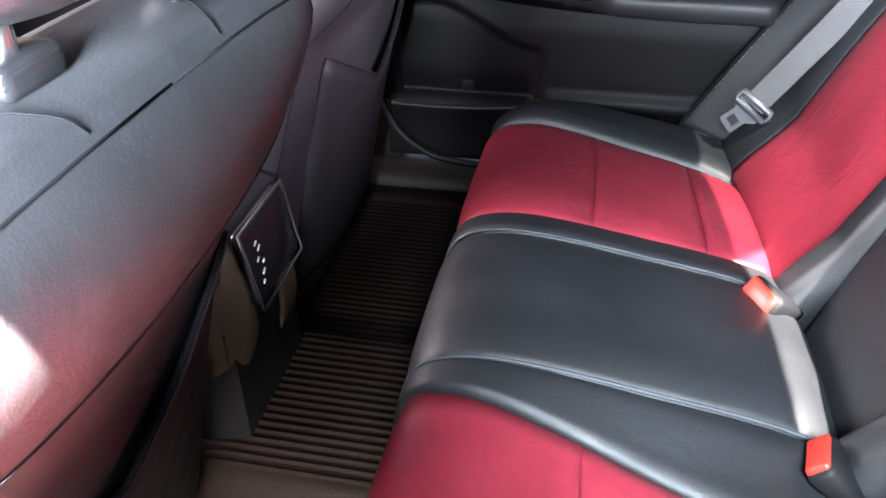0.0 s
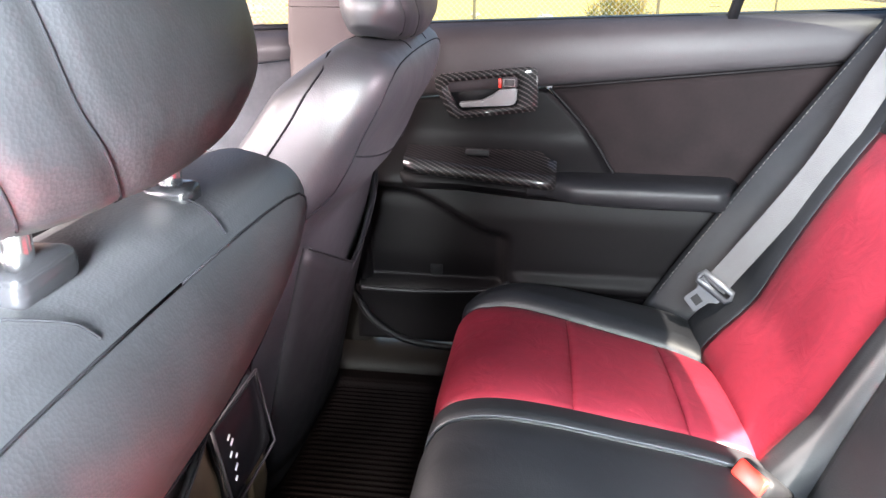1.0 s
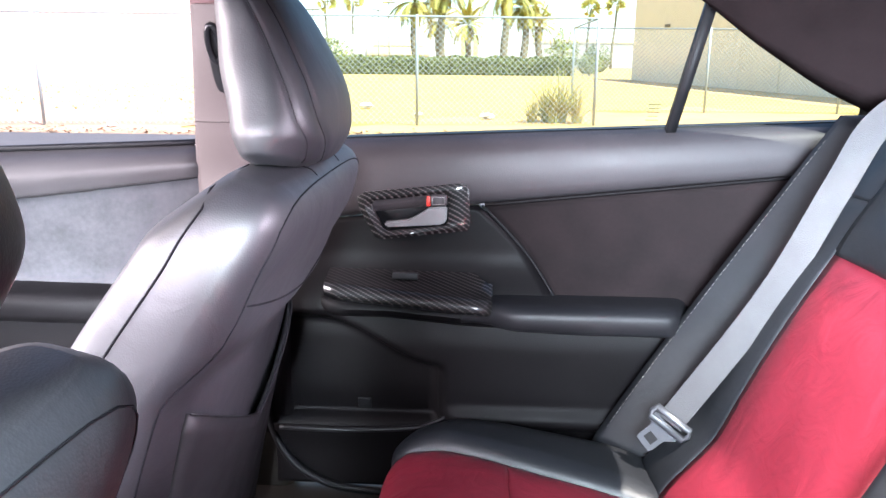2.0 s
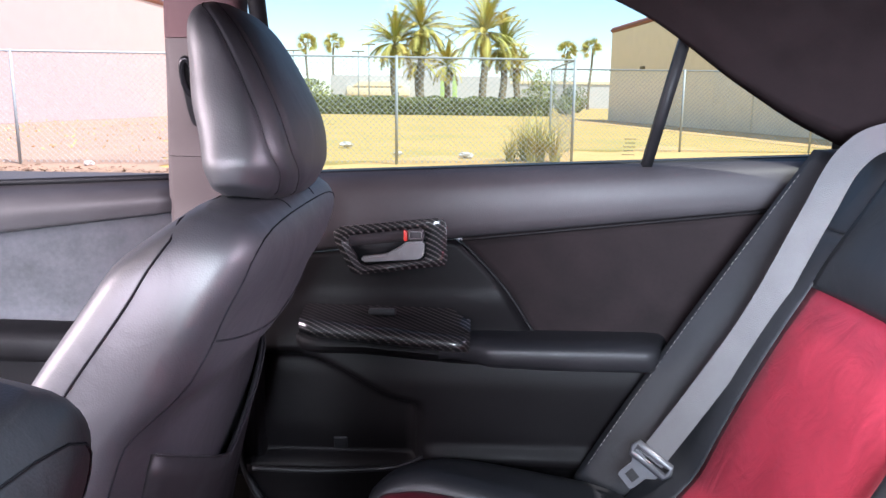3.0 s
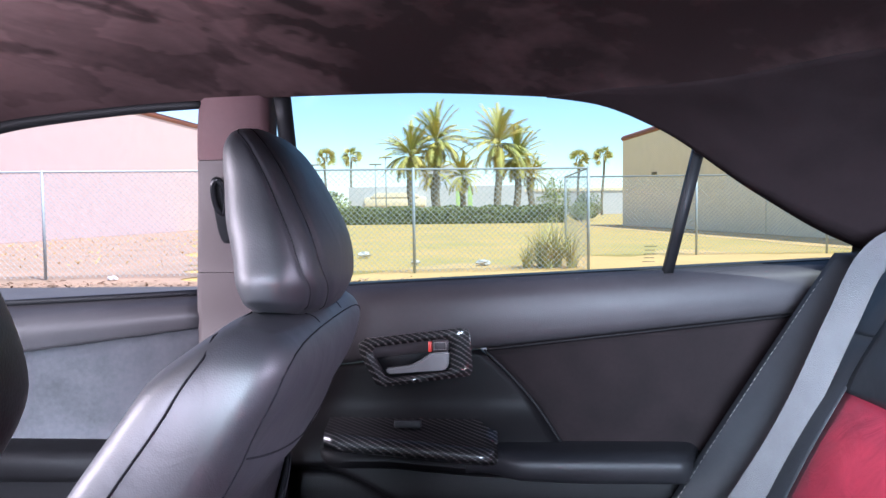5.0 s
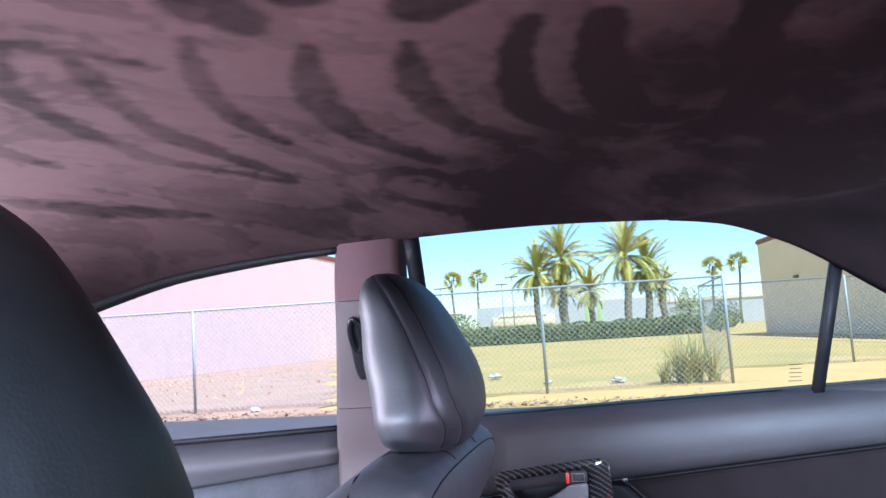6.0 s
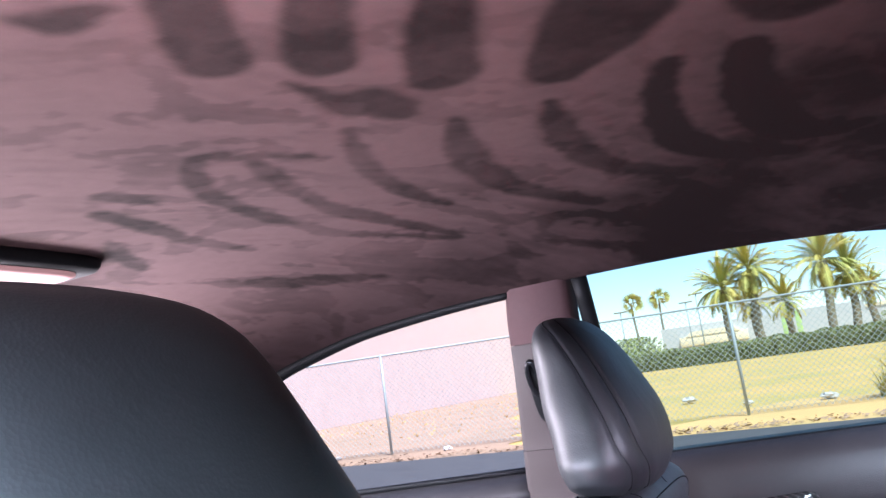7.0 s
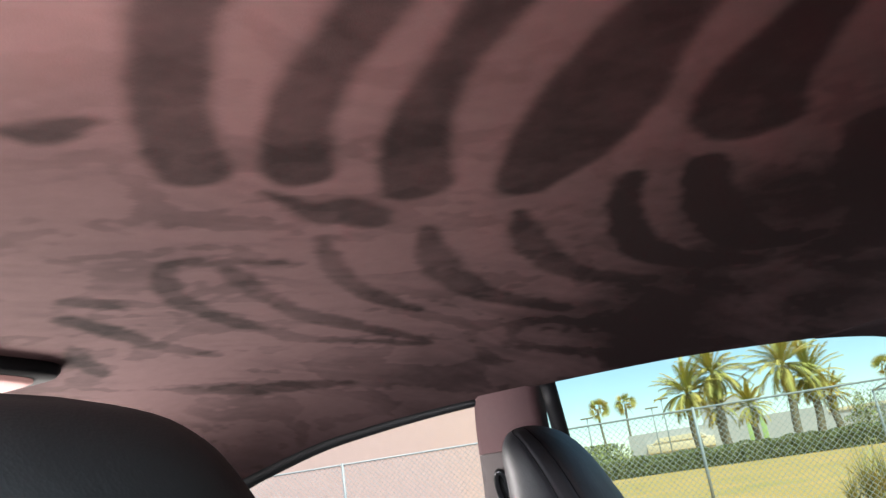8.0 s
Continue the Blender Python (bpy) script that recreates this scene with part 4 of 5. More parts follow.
    seams = (table([(1.004, 102), (1.03, 111), (1.06, 119), (1.10, 125), (1.14, 128), (1.18, 131), (1.2, 140), (1.206, 158)]), table([(1.004, 126), (1.03, 134), (1.06, 142), (1.10, 149), (1.14, 154), (1.18, 161), (1.2, 178), (1.206, 198)]))

    def seam_angle(turn, z):
        return turn(z) + (off * ramp(z, 1.02, 1.08) if lift < 0 else off)

    def rest_point(a, z, out=0.0):
        c, q = math.cos(radians(a)), math.sin(radians(a))
        fade = ramp(z, 1.206, 1.19)
        dip = sum(0.0016 * fade * math.exp(-((a - seam_angle(t, z)) / 3.2) ** 2) for t in seams)
        k = 1 - (dip - out) / (HB(z) + 0.03)
        y, q = k * HA(z) * math.copysign(abs(c) ** (2 / 2.6), c), (k * HB(z) - 0.8 * dip) * math.copysign(abs(q) ** (2 / 2.6), q)
        return (HX(z) + (q if q > 0 else q * (1 - 0.22 * ramp(z, 1.11, 1.005))), y, z + lift + 0.020 * (abs(y) / 0.146) ** 2 * ramp(z, 1.07, 1.0))
    loops = []
    for k in range(45):
        z = 1.001 + 0.207 * (0.5 - 0.5 * math.cos(math.pi * k / 44))
        loops.append([rest_point(2.5 * i, z) for i in range(144)])
    hr = part("head_restraint", loft(loops), LEATHER, s)
    for turn in seams:
        part("seam", tube([rest_point(seam_angle(turn, z), z, 0.0001) for z in (1.006 + 0.198 * k / 80 for k in range(81))], 0.0007, 5), SEAM, hr)
    for y in (-0.064 if lift < 0 else -0.046, 0.084):
        part("post", tube([(-0.190, y, 0.985), (-0.190, y, 1.03 + lift)], 0.0065, 10), CHROME, s, "chrome head restraint post")
        part("post_guide", box((0.028, 0.040 if y < 0 else 0.022, 0.016), (-0.190, y, 1.010 if y < 0 else 1.004), 0.005, None, 3), GLOSS, s, "gloss black post guide")
    return s


seat_a = build_seat(-0.004, 0.0, 0.27)
seat_a.location.y = 0.375
seat_b = build_seat(0.031, 0.17, 0.05)
seat_b.location.y, seat_b.location.z = -0.337, 0.30 - 0.034

# ---- rear bench ----
bench = thing("rear_bench", "black and red leather rear bench seat with grey piping", "car seat", 0.1, 0, 0.30)
YC = table([(0, 0.606), (0.12, 0.598), (0.18, 0.584), (0.35, 0.566), (0.53, 0.540), (0.60, 0.535), (0.66, 0.515), (0.70, 0.49)])
PX = table([(0, -0.085), (0.15, -0.108), (0.27, -0.100), (0.36, -0.072), (0.45, -0.02), (0.7, 0.14), (0.93, 0.285), (1, 0.318)])
PZ = table([(0, 0.33), (0.15, 0.48), (0.27, 0.550), (0.36, 0.582), (0.45, 0.592), (0.7, 0.572), (0.93, 0.540), (1, 0.505)])


def cushion_point(s, y):
    """Along the cushion from front bottom (s = 0) over the nose to the rear (s = 1)."""
    nose = 0.05 * ramp(abs(y), 0.5, 0.69)
    return Vector((PX(s) + nose * (1 - s), y, PZ(s) + (YC(abs(y)) - 0.585) * ramp(s, 0.1, 0.4)))


def red_out(s):
    return 0.555 - 0.09 * max(0.0, s - 0.40) / 0.6


def red_in(s, sd):
    return 0.176 if sd > 0 else 0.145 + 0.085 * ramp(s, 0.3, 1.0)


def cushion_panel(y0, y1, puff, mat, label="", s0=0.0, s1=1.0):
    def fn(u, v):
        s = s0 + (s1 - s0) * u
        a, b = (y0(s) if callable(y0) else y0), (y1(s) if callable(y1) else y1)
        p = cushion_point(s, a + (b - a) * v)
        e = min(1, 7 * v * (1 - v)) ** 0.6
        f = 1.0
        if s0 > 0:
            f *= min(1, 12 * u) ** 0.6
        if s1 < 1:
            f *= min(1, 12 * (1 - u)) ** 0.6
        k = (e * f - 1) * 0.006 + puff * e
        p.z += k * ramp(s, 0.25, 0.4)
        p.x -= k * ramp(s, 0.4, 0.25)
        return p
    part("cushion_panel", grid(fn, 44, 20, (0.01, 0, -0.03)), mat, bench, label)


for sd in (-1, 1):
    for s0, s1 in ((0, 0.595), (0.595, 0.815), (0.815, 1)):
        cushion_panel(lambda s, sd=sd: sd * red_in(s, sd), lambda s, sd=sd: sd * red_out(s), 0.004, RED, "red leather seat panel", s0, s1)
    cushion_panel(lambda s, sd=sd: sd * red_out(s), 0.70 * sd, 0.016, LEATHER, "black leather bolster")
    cushion_panel(0.112 * sd, lambda s, sd=sd: sd * red_in(s, sd), 0.002, LEATHER, "black leather strip")
cushion_panel(-0.112, 0.112, 0.003, LEATHER, "black leather middle panel")
for y in (-0.112, 0.112):
    part("piping", tube([cushion_point(0.15 + 0.80 * k / 40, y) + Vector((0, 0, -0.001)) for k in range(41)], 0.0021, 6), PIPING, bench, "grey piping")
for y, n in ((0.172, 10),):
    for k in range(n):
        p, q = cushion_point(0.18 + 0.018 * k, y), cushion_point(0.190 + 0.018 * k, y * 0.94)
        part("stitch", tube([p + Vector((-0.002, 0, 0.001)), q + Vector((-0.002, 0, 0.001))], 0.0005, 4), PIPING, bench)

# rear backrest
back = bench


def back_point(h, y):
    """Height h from 0 (bottom) to 1 (top of the shoulder)."""
    x = 0.318 + 0.262 * h - 0.02 * math.sin(math.pi * h)
    x -= 0.036 * ramp(h, 0.22, 0.0)
    if abs(abs(y) - 0.34) < 0.2:
        x += 0.012 * (1 - (abs(abs(y) - 0.34) / 0.2) ** 2)
    return Vector((x, y, 0.50 + 0.53 * h))


def back_panel(y0, y1, h0, h1, puff, mat, label="", lean=0.0):
    def fn(u, v):
        h, y = h0 + (h1 - h0) * u, y0 + (y1 - y0) * v
        p = back_point(h, y)
        e = min(1, 5 * v * (1 - v)) ** 0.6 * min(1, 6 * u * (1 - u)) ** 0.6
        p.x -= puff * e + lean * h - (0.036 * ramp(h, 0.22, 0.0) if lean else 0)
        p.z += puff * e * 0.4
        return p
    part("back_panel", grid(fn, 28, 16, (0.04, 0, -0.01)), mat, back, label)


for sd in (-1, 1):
    back_panel(0.17 * sd, 0.50 * sd, 0, 0.70, 0.012, RED, "red leather back panel")
    back_panel(0.12 * sd, 0.51 * sd, 0.70, 1.05, 0.018, LEATHER, "black leather shoulder panel")
    back_panel(0.10 * sd, 0.17 * sd, 0, 0.70, 0.024, LEATHER, "black leather strip")
    back_panel(0.50 * sd, 0.60 * sd, 0, 0.83, 0.003, LEATHER, "black leather strip")
    back_panel(0.50 * sd, 0.60 * sd, 0.83, 1.03, 0.003, LEATHER, "black leather strip")

    def bolster(u, v, sd=sd):
        h = u
        xf = 0.215 + 0.335 * h ** 1.05
        xr = 0.365 + 0.245 * h
        w = math.sin(math.pi * v)
        return Vector((xf + (xr - xf) * v, sd * (0.672 - 0.085 * v - 0.012 * w), 0.50 + 0.54 * h - 0.02 * v))
    part("side_bolster", grid(bolster, 30, 14, (0.06, 0.02 * sd, 0)), LEATHER, back, "black leather side bolster with pale stitching")
    for k in range(60):
        a, b = bolster(0.06 + 0.88 * k / 60, 0.05), bolster(0.06 + 0.88 * (k + 0.6) / 60, 0.05)
        part("stitch", tube([a + Vector((-0.001, -0.002 * sd, 0)), b + Vector((-0.001, -0.002 * sd, 0))], 0.00045, 4), STITCH, back)
    part("lock_tab", box((0.018, 0.010, 0.030), (0.530, 0.690 * sd, 0.975), 0.003, pose(0, 0, 0, 0, 25, 0)), SATIN, back, "grey release tab")
back_panel(-0.10, 0.10, 0, 0.9, 0.006, LEATHER, "black leather middle back", 0.045)
# fixed head restraints
for y in (-0.34, 0.34):
    loops = [super_loop(0, 0, 0.13 * math.sin(math.pi * (0.12 + 0.83 * k / 16)) ** 0.5, 0.05 * math.sin(math.pi * (0.12 + 0.83 * k / 16)) ** 0.5, 28, 2.8, lambda a, b, z=1.02 + 0.075 * k / 16, y=y: (0.61 + b, y + a, z)) for k in range(17)]
    part("head_restraint", loft(loops), LEATHER, back, "black leather head restraint")
tagged(part("seat_gap_filler", box((0.10, 1.36, 0.08), (0.37, 0, 0.455), 0.01), CARPET), "dark carpet in the gap behind the cushion", "carpet", kind="structure")

tagged(part("parcel_shelf", box((0.5, 1.3, 0.02), (0.88, 0, 1.02), 0.004), CARPET), "black parcel shelf behind the bench", "shelf", kind="structure")
tagged(part("wall_rear", box((0.02, 1.5, 0.8), (1.1, 0, 0.62)), CARPET), "plain wall behind the bench", "wall", kind="structure")

# seat belt with its tongue
belt = thing("seat_belt", "grey webbing seat belt with metal tongue, hanging over the bolster", "seat belt", 0.33, 0.55, 0.55)
autosmooth(part("webbing", ribbon(smooth_line([(0.310, 0.552, 0.597), (0.428, 0.540, 0.796), (0.498, 0.536, 0.952), (0.536, 0.532, 1.036), (0.590, 0.530, 1.068), (0.70, 0.52, 1.072)]), (0.77, -0.45, -0.48), 0.038, 0.0016), BELT, belt, "ribbed grey webbing"), 35)
tn = Vector((0.77, -0.45, -0.48)).normalized()
run = Vector((0.53, 0.0, 0.85)).normalized()
tn = (tn - run * tn.dot(run)).normalized()
nn = run.cross(tn).normalized()
frame_m = Matrix((tn, nn, run)).transposed().to_4x4()
c0 = Vector((0.310, 0.550, 0.597))
rim = [c0 + tn * a + run * b for a, b in ((-0.028, -0.008), (0.028, -0.008), (0.030, 0.0), (0.028, 0.009), (-0.028, 0.009), (-0.030, 0.0))]
tg = part("tongue_body", tube(rim, 0.0055, 8, closed=True), TONGUE, belt, "dark tongue slot")
part("tongue_bar", box((0.060, 0.006, 0.009), c0 - run * 0.007, 0.003, frame_m), TONGUE, tg, "bright metal tongue bar")
plate = prism([(-0.013, -0.052), (0.013, -0.052), (0.015, -0.046), (0.015, -0.024), (0.024, -0.012), (0.024, -0.004), (-0.024, -0.004), (-0.024, -0.012), (-0.015, -0.024), (-0.015, -0.046)], -0.0014, 0.0014)
bmesh.ops.transform(plate, matrix=Matrix.Translation(c0) @ frame_m @ pose(0, 0, 0, 0, 14, 0), verts=plate.verts)
part("tongue_blade", plate, TONGUE, tg, "bright metal tongue blade", False)
slot = prism([(-0.008, -0.043), (0.008, -0.043), (0.008, -0.029), (-0.008, -0.029)], -0.0020, 0.0020)
bmesh.ops.transform(slot, matrix=Matrix.Translation(c0) @ frame_m @ pose(0, 0, 0, 0, 14, 0), verts=slot.verts)
part("tongue_slot", slot, RUBBER, tg, "", False)


def build_buckle():
    b = thing("belt_buckle", "black belt buckle with red release button", "belt buckle", 0, 0, 0, group="belt buckles")
    loops = [super_loop(0, 0, w, d, 20, 4, lambda u, v, z=z: (v, u, z)) for z, w, d in ((-0.05, 0.014, 0.008), (-0.02, 0.022, 0.012), (0.012, 0.026, 0.015), (0.018, 0.024, 0.013))]
    part("housing", loft(loops), RUBBER, b)
    part("button", box((0.022, 0.042, 0.010), (0, 0, 0.018), 0.003), BUCKLE_RED, b, "red release button")
    return b


bk = build_buckle()
bk.matrix_basis = pose(0.270, 0.083, 0.566, 10, -55, 20)
copy_thing(bk, pose(0.288, -0.150, 0.560, -5, -50, -10))

# ---- fence ----
fence = thing("fence", "galvanised chain-link fence with round posts and top rail", "fence", 0, 13, 0)
FA, FB = Vector((-30.0, 8.95, 0)), Vector((1.9, 13.35, 0))


def fence_run(a, b, posts, mesh_step=0.10, height=1.83):
    d = (b - a)
    for u in posts:
        p = a + d * u
        part("post", tube([p, p + Vector((0, 0, height + 0.03))], 0.026, 8), GALV, fence)
    part("top_rail", tube([a + Vector((0, 0, height)), b + Vector((0, 0, height))], 0.019, 6), GALV, fence)
    n = int(d.length / mesh_step)
    verts, faces = [], []
    w = d.normalized()
    r = 0.0031
    run = height
    for k in range(-int(height / mesh_step), n):
        for sgn in (1, -1):
            s0 = k * mesh_step
            s1 = s0 + run
            z0, z1 = (0.03, height) if sgn > 0 else (height, 0.03)
            if s0 < 0:
                z0 += (z1 - z0) * (-s0 / run)
                s0 = 0
            if s1 > d.length:
                z1 = z0 + (z1 - z0) * (d.length - s0) / (s1 - s0)
                s1 = d.length
            base = len(verts)
            for s, z in ((s0, z0), (s1, z1)):
                p = a + w * s
                for dx, dz in ((0, r), (r, -r), (-r, -r)):
                    q = p + w * dx
                    verts.append((q.x, q.y + dz * 0.5, z + dz))
            faces += [(base + i, base + (i + 1) % 3, base + 3 + (i + 1) % 3, base + 3 + i) for i in range(3)]
    me = bpy.data.meshes.new("chain_mesh")
    me.from_pydata(verts, [], faces)
    me.materials.append(GALV)
    ob = new("chain_mesh", me)
    ob.parent = fence
    ob.matrix_parent_inverse = Matrix.Translation(-fence.location)
    tagged(ob, "galvanised wire mesh", kind="stuff")


fence_run(FA, FB, [1 - k * 0.0975 for k in range(10)])
fence_run(FB, Vector((1.9, 17.2, 0)), [1.0])
fence_run(Vector((1.9, 17.2, 0)), Vector((26, 18.6, 0)), [0.125 * k for k in range(1, 9)])

# ---- buildings ----
def warehouse(label, corners, height, mat):
    """A long hall on a plan of four corners, with a coping round its roof."""
    h = thing("warehouse", label, "building", corners[0][0], corners[0][1], 0)
    part("wall", loft([[(x, y, 0) for x, y in corners], [(x, y, height) for x, y in corners]]), mat, h, smooth=False)
    part("roof_edge", tube([(x, y, height) for x, y in corners], 0.16, 4, closed=True), COPING, h, "red-brown metal coping")
    return h


warehouse("pale pink stucco warehouse with red-brown coping", [(-19.3, 14), (-17.6, 62), (-60, 62), (-60, 14)], 6.6, STUCCO_PINK)
hall_b = warehouse("cream stucco warehouse with red-brown coping", [(13.2, 12), (8.9, 49), (50, 53), (50, 12)], 5.5, STUCCO)
# wide door and wall lights of the cream hall
wall_dir = Vector((8.9 - 13.2, 49 - 12, 0)).normalized()
wall_turn = Matrix.Rotation(math.atan2(wall_dir.y, wall_dir.x), 4, "Z")
p = Vector((13.2, 12, 0)) + wall_dir * 20
part("roller_door", box((3.6, 0.06, 2.4), p + Vector((-0.03, 0, 1.2)), 0.01, wall_turn), STUCCO, hall_b, "cream roller door")
for d in (31.0, 22.0):
    q = Vector((13.2, 12, 0)) + wall_dir * d
    part("wall_lamp", box((0.35, 0.2, 0.15), q + Vector((-0.1, 0, 3.0)), 0.02, wall_turn), TRUNK, hall_b)
far_shop = thing("far_building", "low white building far behind the palms", "building", -9, 118, 0)
part("wall", box((26, 12, 4.6), (-7, 118, 2.3)), WHITE_PAINT, far_shop, smooth=False)
part("upper_block", box((7.5, 9, 3.2), (-6, 119, 6.2)), WHITE_PAINT, far_shop, smooth=False)
part("awning", box((9, 1.2, 1.3), (-13, 111.6, 2.4), 0.05), STUCCO, far_shop, "yellow awning")
part("tiled_roof", prism([(-16.6, 3.05), (-9.4, 3.05), (-10.2, 3.7), (-15.8, 3.7)], 110.9, 114.0), STUCCO, far_shop, smooth=False)
side_shop = thing("far_building", "long white building far off with a flat roof", "building", 20, 150, 0)
part("wall", box((44, 14, 4.4), (14, 150, 2.2)), WHITE_PAINT, side_shop, smooth=False)
part("parapet", box((44.4, 14.4, 0.5), (14, 150, 4.6)), STUCCO, side_shop, smooth=False)
for x, y, h in ((-22.6, 100, 7.2), (-14.8, 104, 7.4), (-12.6, 98, 7.9)):
    lp = thing("street_lamp", "tall grey car park lamp with a twin head", "lamp", x, y, 0, group="car park lamps")
    part("pole", tube([(x, y, 0), (x, y, h)], 0.09, 6), GALV, lp)
    part("lamp_head", box((1.7, 0.35, 0.16), (x, y, h + 0.05), 0.03), TRUNK, lp)
for x in (-3.0, -1.6):
    sg = thing("sign_post", "lime green painted sign column behind the hedge", "sign", x, 90, 0, group="sign columns")
    part("column", box((0.55, 0.3, 3.9), (x, 90, 1.95), 0.03), LIME, sg)

# ---- plants ----
def leaf_cloud(outline, count, size, seed):
    """Many small tilted leaves scattered by outline(random) -> point."""
    rnd = random.Random(seed)
    verts, faces = [], []
    for _ in range(count):
        p = outline(rnd)
        n = Vector((rnd.uniform(-1, 1), rnd.uniform(-1, 1), rnd.uniform(-0.3, 1))).normalized()
        a = n.orthogonal().normalized()
        b = n.cross(a)
        w = size * rnd.uniform(0.6, 1.3)
        k = len(verts)
        verts += [tuple(p + a * w), tuple(p + b * w * 0.5), tuple(p - a * w), tuple(p - b * w * 0.5)]
        faces.append((k, k + 1, k + 2, k + 3))
    me = bpy.data.meshes.new("leaves")
    me.from_pydata(verts, [], faces)
    return me


def hedge_spot(r):
    face = r.random()
    x = r.uniform(-32, 6.6)
    top = 1.30 + 0.06 * math.sin(x * 1.7) + 0.05 * math.sin(x * 4.1)
    if face < 0.55:
        return Vector((x, 60 + r.uniform(-0.12, 0.1), r.uniform(0, top)))
    return Vector((x, 60 + r.uniform(-0.1, 1.8), top + r.uniform(-0.08, 0.08)))


hedge = thing("hedge", "long clipped green hedge across the lawn", "hedge", -12, 61, 0)
part("core", box((38.4, 1.6, 1.24), (-12.7, 61, 0.62), 0.05), LEAF, hedge)
hm = leaf_cloud(hedge_spot, 16000, 0.10, 3)
hm.materials.append(LEAF)
ob = new("foliage", hm)
ob.parent, ob.matrix_parent_inverse = hedge, Matrix.Translation(-hedge.location)
tagged(ob, kind="stuff")


def bush(x, y, r, h, seed, mat, label):
    b = thing("bush", label, "bush", x, y, 0)
    part("stem", tube([(x, y, 0), (x, y, h * 0.6)], 0.05 * r, 6), TRUNK, b)

    def spot(q):
        a, u, k = q.uniform(0, 2 * math.pi), q.random() ** 0.4, q.uniform(0, 1)
        lump = 0.75 + 0.25 * math.sin(3 * a + seed) * math.cos(5 * k + seed)
        return Vector((x + r * u * lump * math.cos(a) * math.sin(math.pi * (0.15 + 0.75 * k)), y + r * u * lump * math.sin(a) * math.sin(math.pi * (0.15 + 0.75 * k)), h * (0.08 + 0.92 * k * lump)))
    me = leaf_cloud(spot, 3200, 0.045 * r, seed)
    me.materials.append(mat)
    f = new("foliage", me)
    f.parent, f.matrix_parent_inverse = b, Matrix.Translation(-b.location)
    tagged(f, kind="stuff")


bush(-14.0, 66, 3.2, 2.9, 5, LEAF_LIGHT, "rounded green shrub behind the hedge")
bush(7.9, 62, 1.4, 2.0, 6, LEAF_LIGHT, "light green shrub beside the hedge")
bush(9.4, 70, 2.0, 2.6, 8, LEAF, "green shrub near the warehouse")
bush(8.2, 88, 2.6, 4.8, 11, LEAF_LIGHT, "light green tree far behind the hedge")
bush(-17.5, 80, 3.0, 3.8, 12, LEAF_LIGHT, "pale green shrub behind the hedge")


def frond_mesh(length, droop, leaflets, width, seed):
    """One feather frond along +x: an arched rib with narrow leaflets on both sides."""
    rnd = random.Random(seed)
    verts, faces = [], []

    def rib(u):
        return Vector((length * (u - 0.18 * droop * u * u), 0, length * (0.42 * u - droop * 0.75 * u * u)))
    n = 10
    for k in range(n):
        a, b = rib(k / n), rib((k + 1) / n)
        w0, w1 = 0.035 * (1.2 - k / n), 0.035 * (1.2 - (k + 1) / n)
        i = len(verts)
        verts += [tuple(a + Vector((0, w0, 0))), tuple(a + Vector((0, -w0, 0))), tuple(b + Vector((0, -w1, 0))), tuple(b + Vector((0, w1, 0)))]
        faces.append((i, i + 1, i + 2, i + 3))
    for k in range(leaflets):
        u = 0.14 + 0.86 * k / leaflets
        p = rib(u)
        d = (rib(min(1, u + 0.05)) - rib(u - 0.05)).normalized()
        reach = width * math.sin(math.pi * (0.12 + 0.80 * u)) ** 0.7
        for sgn in (-1, 1):
            tip = p + d * reach * 0.75 + Vector((0, sgn * reach * 0.62, -reach * rnd.uniform(0.1, 0.5)))
            i = len(verts)
            verts += [tuple(p - d * 0.026), tuple(p + d * 0.026), tuple(tip)]
            faces.append((i, i + 1, i + 2))
    return verts, faces


def feather_palm(x, y, crown_z, reach, seed, fronds=58):
    """A date palm: rough tapered trunk, arched feather fronds all round."""
    t = thing("palm_tree", "tall date palm with arching yellow-green fronds", "palm tree", x, y, 0, group="date palms")
    rnd = random.Random(seed)
    rings = 44
    part("trunk", tube([(x + 0.10 * math.sin(k * 0.15 + seed), y, crown_z * k / rings) for k in range(rings + 1)], lambda u: 0.33 - 0.06 * u + (0.02 if round(u * rings) % 2 else 0) + 0.14 * ramp(u, 0.80, 0.95), 12), TRUNK, t, "rough dark trunk with old leaf bases", False)
    verts, faces = [], []
    for k in range(fronds):
        lift = rnd.uniform(-0.75, 1.35) if k % 6 else rnd.uniform(-1.35, -0.9)
        v, f = frond_mesh(reach * rnd.uniform(0.85, 1.1) * (1 if lift > -0.8 else 0.7), 0.66 - 0.20 * lift + rnd.uniform(-0.1, 0.14), 60, reach * 0.19, k + seed * 100)
        m = Matrix.Translation((x, y, crown_z + 0.1)) @ Matrix.Rotation(k * 2.39996, 4, "Z") @ Matrix.Rotation(-0.95 * lift, 4, "Y")
        i = len(verts)
        verts += [tuple(m @ Vector(p)) for p in v]
        faces += [tuple(i + q for q in g) for g in f]
    me = bpy.data.meshes.new("crown")
    me.from_pydata(verts, [], faces)
    me.materials.append(FROND)
    c = new("crown", me)
    c.parent, c.matrix_parent_inverse = t, Matrix.Translation(-t.location)


feather_palm(-6.3, 66, 5.7, 3.4, 1)
feather_palm(-4.1, 67, 7.0, 3.7, 2)
feather_palm(1.3, 66, 6.6, 3.9, 3)
feather_palm(3.0, 68, 5.4, 3.3, 4)
feather_palm(-2.2, 78, 4.4, 2.6, 5)
feather_palm(4.6, 74, 4.2, 2.6, 6, 40)
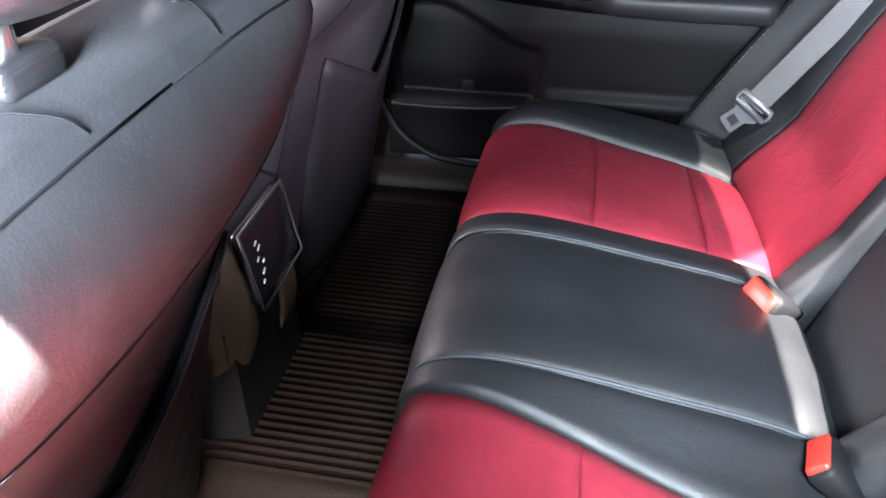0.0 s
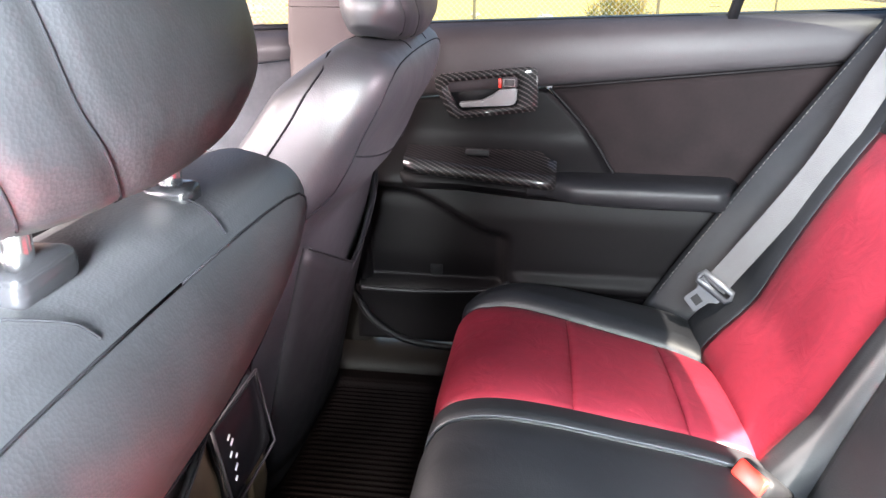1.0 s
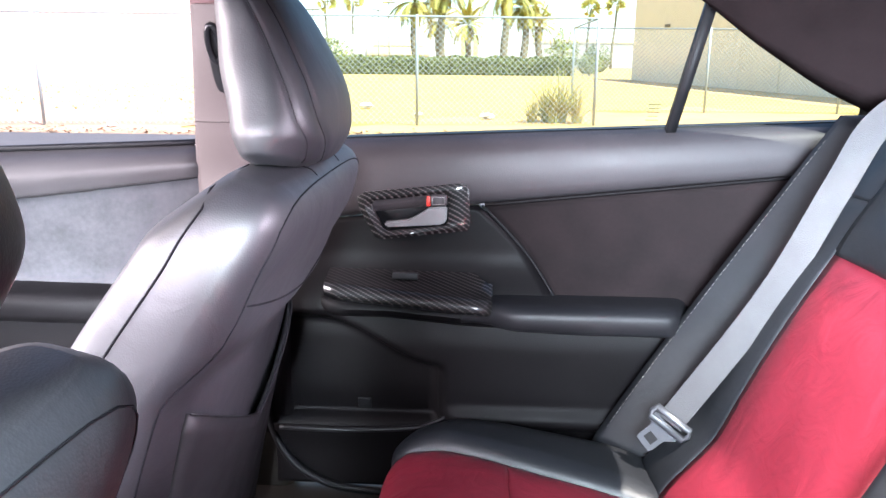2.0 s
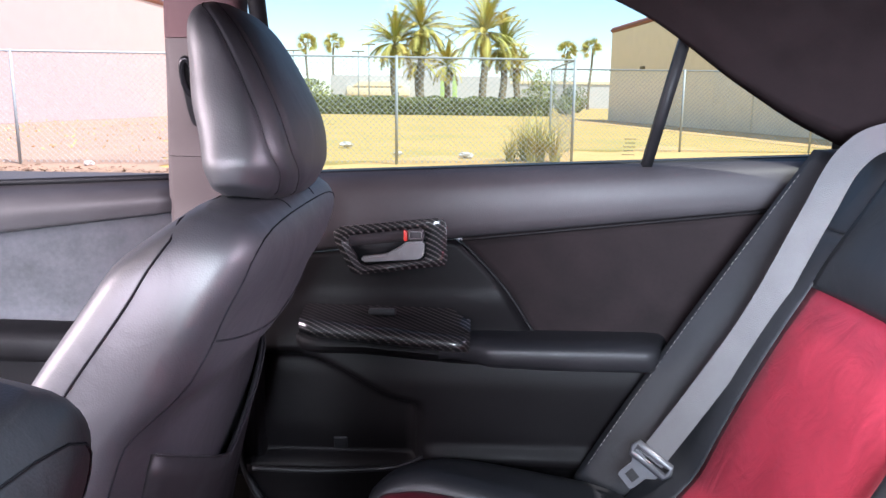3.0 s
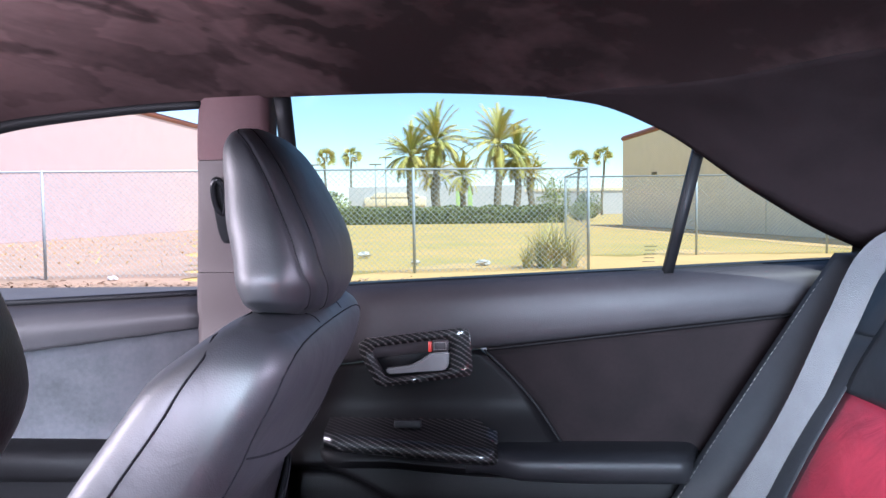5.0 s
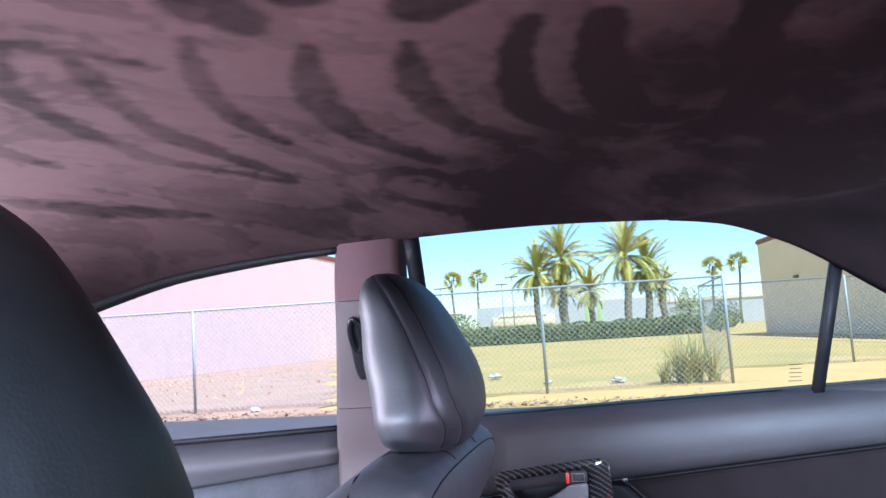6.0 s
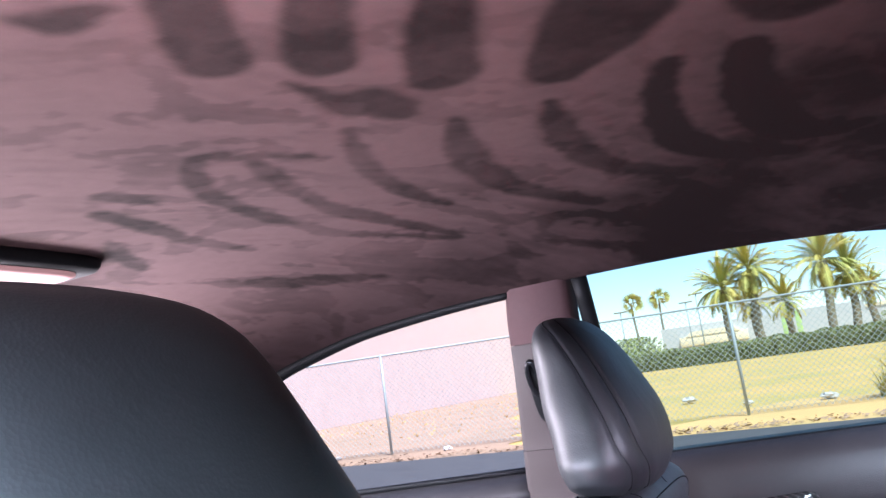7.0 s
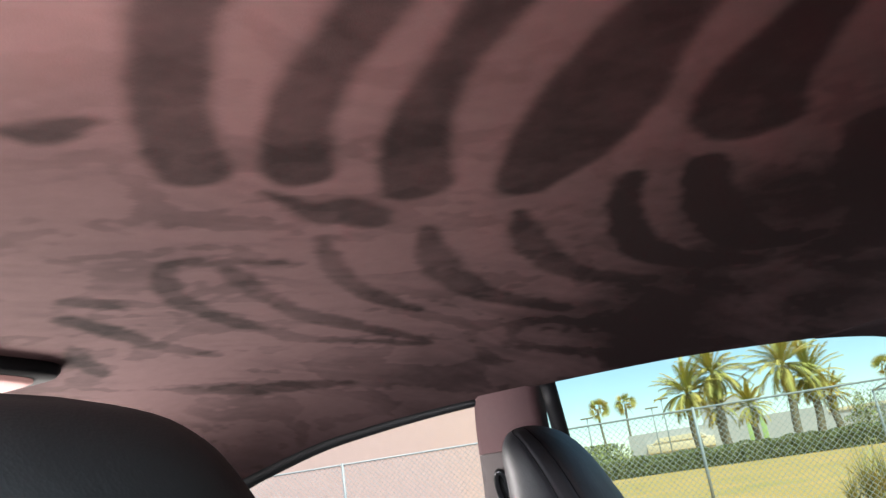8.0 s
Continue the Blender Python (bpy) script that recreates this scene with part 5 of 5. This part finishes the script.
feather_palm(-4.9, 76, 4.6, 2.6, 7, 40)


def fan_palm(x, y, top, r, seed):
    """A far fan palm: thin trunk and a small round head of fans."""
    t = thing("palm_tree", "slender fan palm with a small round head", "palm tree", x, y, 0, group="fan palms")
    part("trunk", tube([(x + 0.2 * math.sin(k * 0.5 + seed), y, top * k / 8) for k in range(9)], lambda u: 0.22 - 0.06 * u, 8), TRUNK, t)
    rnd = random.Random(seed)
    verts, faces = [], []
    for k in range(44):
        d = Vector((rnd.gauss(0, 1), rnd.gauss(0, 1), rnd.gauss(0.35, 0.7))).normalized()
        c = Vector((x, y, top)) + d * r * 0.45
        side = d.orthogonal().normalized()
        side.rotate(Matrix.Rotation(rnd.uniform(0, 6.28), 3, d))
        for j in range(9):
            a = -1.1 + 2.2 * j / 8
            tip = c + (d * math.cos(a) + side * math.sin(a)) * r * 0.6 + Vector((0, 0, -0.12 * r))
            i = len(verts)
            b = side.cross(d) * 0.02 * r + side * 0.05 * r
            verts += [tuple(c + b), tuple(c - b), tuple(tip)]
            faces.append((i, i + 1, i + 2))
    me = bpy.data.meshes.new("crown")
    me.from_pydata(verts, [], faces)
    me.materials.append(FROND)
    c = new("crown", me)
    c.parent, c.matrix_parent_inverse = t, Matrix.Translation(-t.location)


for k, (x, top) in enumerate(((-25.0, 9.6), (-20.8, 9.7), (14.9, 8.8), (18.6, 9.2))):
    fan_palm(x, 120, top, 2.0, 20 + k)

# airy clump of fountain grass behind the fence
clump = thing("grass_clump", "airy yellow-green clump of tall fountain grass beside the fence post", "bush", 1.2, 14.0, 0)
rnd = random.Random(9)
for cx, cy, n, r in ((0.85, 13.95, 70, 0.62), (1.12, 14.15, 120, 0.92), (1.38, 14.0, 150, 1.0), (1.22, 13.85, 80, 0.60), (1.66, 13.9, 90, 0.76)):
    verts, faces = [], []
    for k in range(n):
        a, out = rnd.uniform(0, 2 * math.pi), abs(rnd.gauss(0, 0.62))
        way = Vector((math.cos(a), math.sin(a), 0))
        base = Vector((cx, cy, 0.0)) + way * rnd.uniform(0, 0.10)
        tall = r * rnd.uniform(0.55, 1.1)
        side = way.cross(Vector((0, 0, 1))) * rnd.uniform(0.007, 0.016)
        i = len(verts)
        for q in range(5):
            u = q / 4
            p = base + way * (out * tall * u ** 1.6) + Vector((0, 0, tall * (u - 0.32 * out * u * u)))
            w = side * (1 - 0.85 * u)
            verts += [tuple(p + w), tuple(p - w)]
        faces += [(i + 2 * q, i + 2 * q + 1, i + 2 * q + 3, i + 2 * q + 2) for q in range(4)]
    me = bpy.data.meshes.new("tuft")
    me.from_pydata(verts, [], faces)
    me.materials.append(BLADE)
    c = new("tuft", me)
    c.parent, c.matrix_parent_inverse = clump, Matrix.Translation(-clump.location)

# dry weeds on the bare lot
def weed_spot(r):
    x = r.uniform(-18.5, -6.0)
    y = r.uniform(14, 34)
    clump = noise.noise(Vector((x * 0.35, y * 0.25, 3.0)))
    return Vector((x, y, r.uniform(0.01, 0.16) * (0.4 + max(0.0, clump) * 2.2)))


wm = leaf_cloud(weed_spot, 600, 0.05, 31)
wm.materials.append(STRAW)
tagged(new("dry_weeds", wm), "low dry weeds scattered over the bare lot", "weeds", kind="stuff")

# litter and dead leaves along the fence
for k, (x, y, w) in enumerate(((-2.85, 17.6, 0.22), (0.0, 14.6, 0.20), (-1.4, 15.2, 0.14), (-6.2, 11.9, 0.13), (-8.6, 12.0, 0.10))):
    bm = bmesh.new()
    bmesh.ops.create_icosphere(bm, subdivisions=2, radius=w)
    for v in bm.verts:
        v.co *= 0.7 + 0.5 * noise.noise(v.co * 14 + Vector((k, 0, 0)))
        v.co.z = v.co.z * 0.4 + w * 0.3
    bmesh.ops.translate(bm, vec=(x, y, 0.0), verts=bm.verts)
    tagged(part("litter", bm, WHITE_PAINT, smooth=False), "crumpled white scrap on the dry ground", "litter", group="scraps")
rnd = random.Random(12)
verts, faces = [], []
for k in range(2600):
    x = rnd.uniform(-14, 9)
    y = 10.85 + abs(rnd.gauss(0, 0.4)) + 0.02 * x
    a, w = rnd.uniform(0, 6.28), rnd.uniform(0.02, 0.07)
    d, e = Vector((math.cos(a), math.sin(a), rnd.uniform(-0.2, 0.5))) * w, Vector((-math.sin(a), math.cos(a), rnd.uniform(-0.2, 0.5))) * w * 0.4
    c = Vector((x, y, 0.015))
    i = len(verts)
    verts += [tuple(c + d), tuple(c + e), tuple(c - d), tuple(c - e)]
    faces.append((i, i + 1, i + 2, i + 3))
me = bpy.data.meshes.new("leaf_litter")
me.from_pydata(verts, [], faces)
me.materials.append(DIRT)
tagged(new("leaf_litter", me), "dry leaves and twigs along the street edge", "leaf litter", kind="stuff")
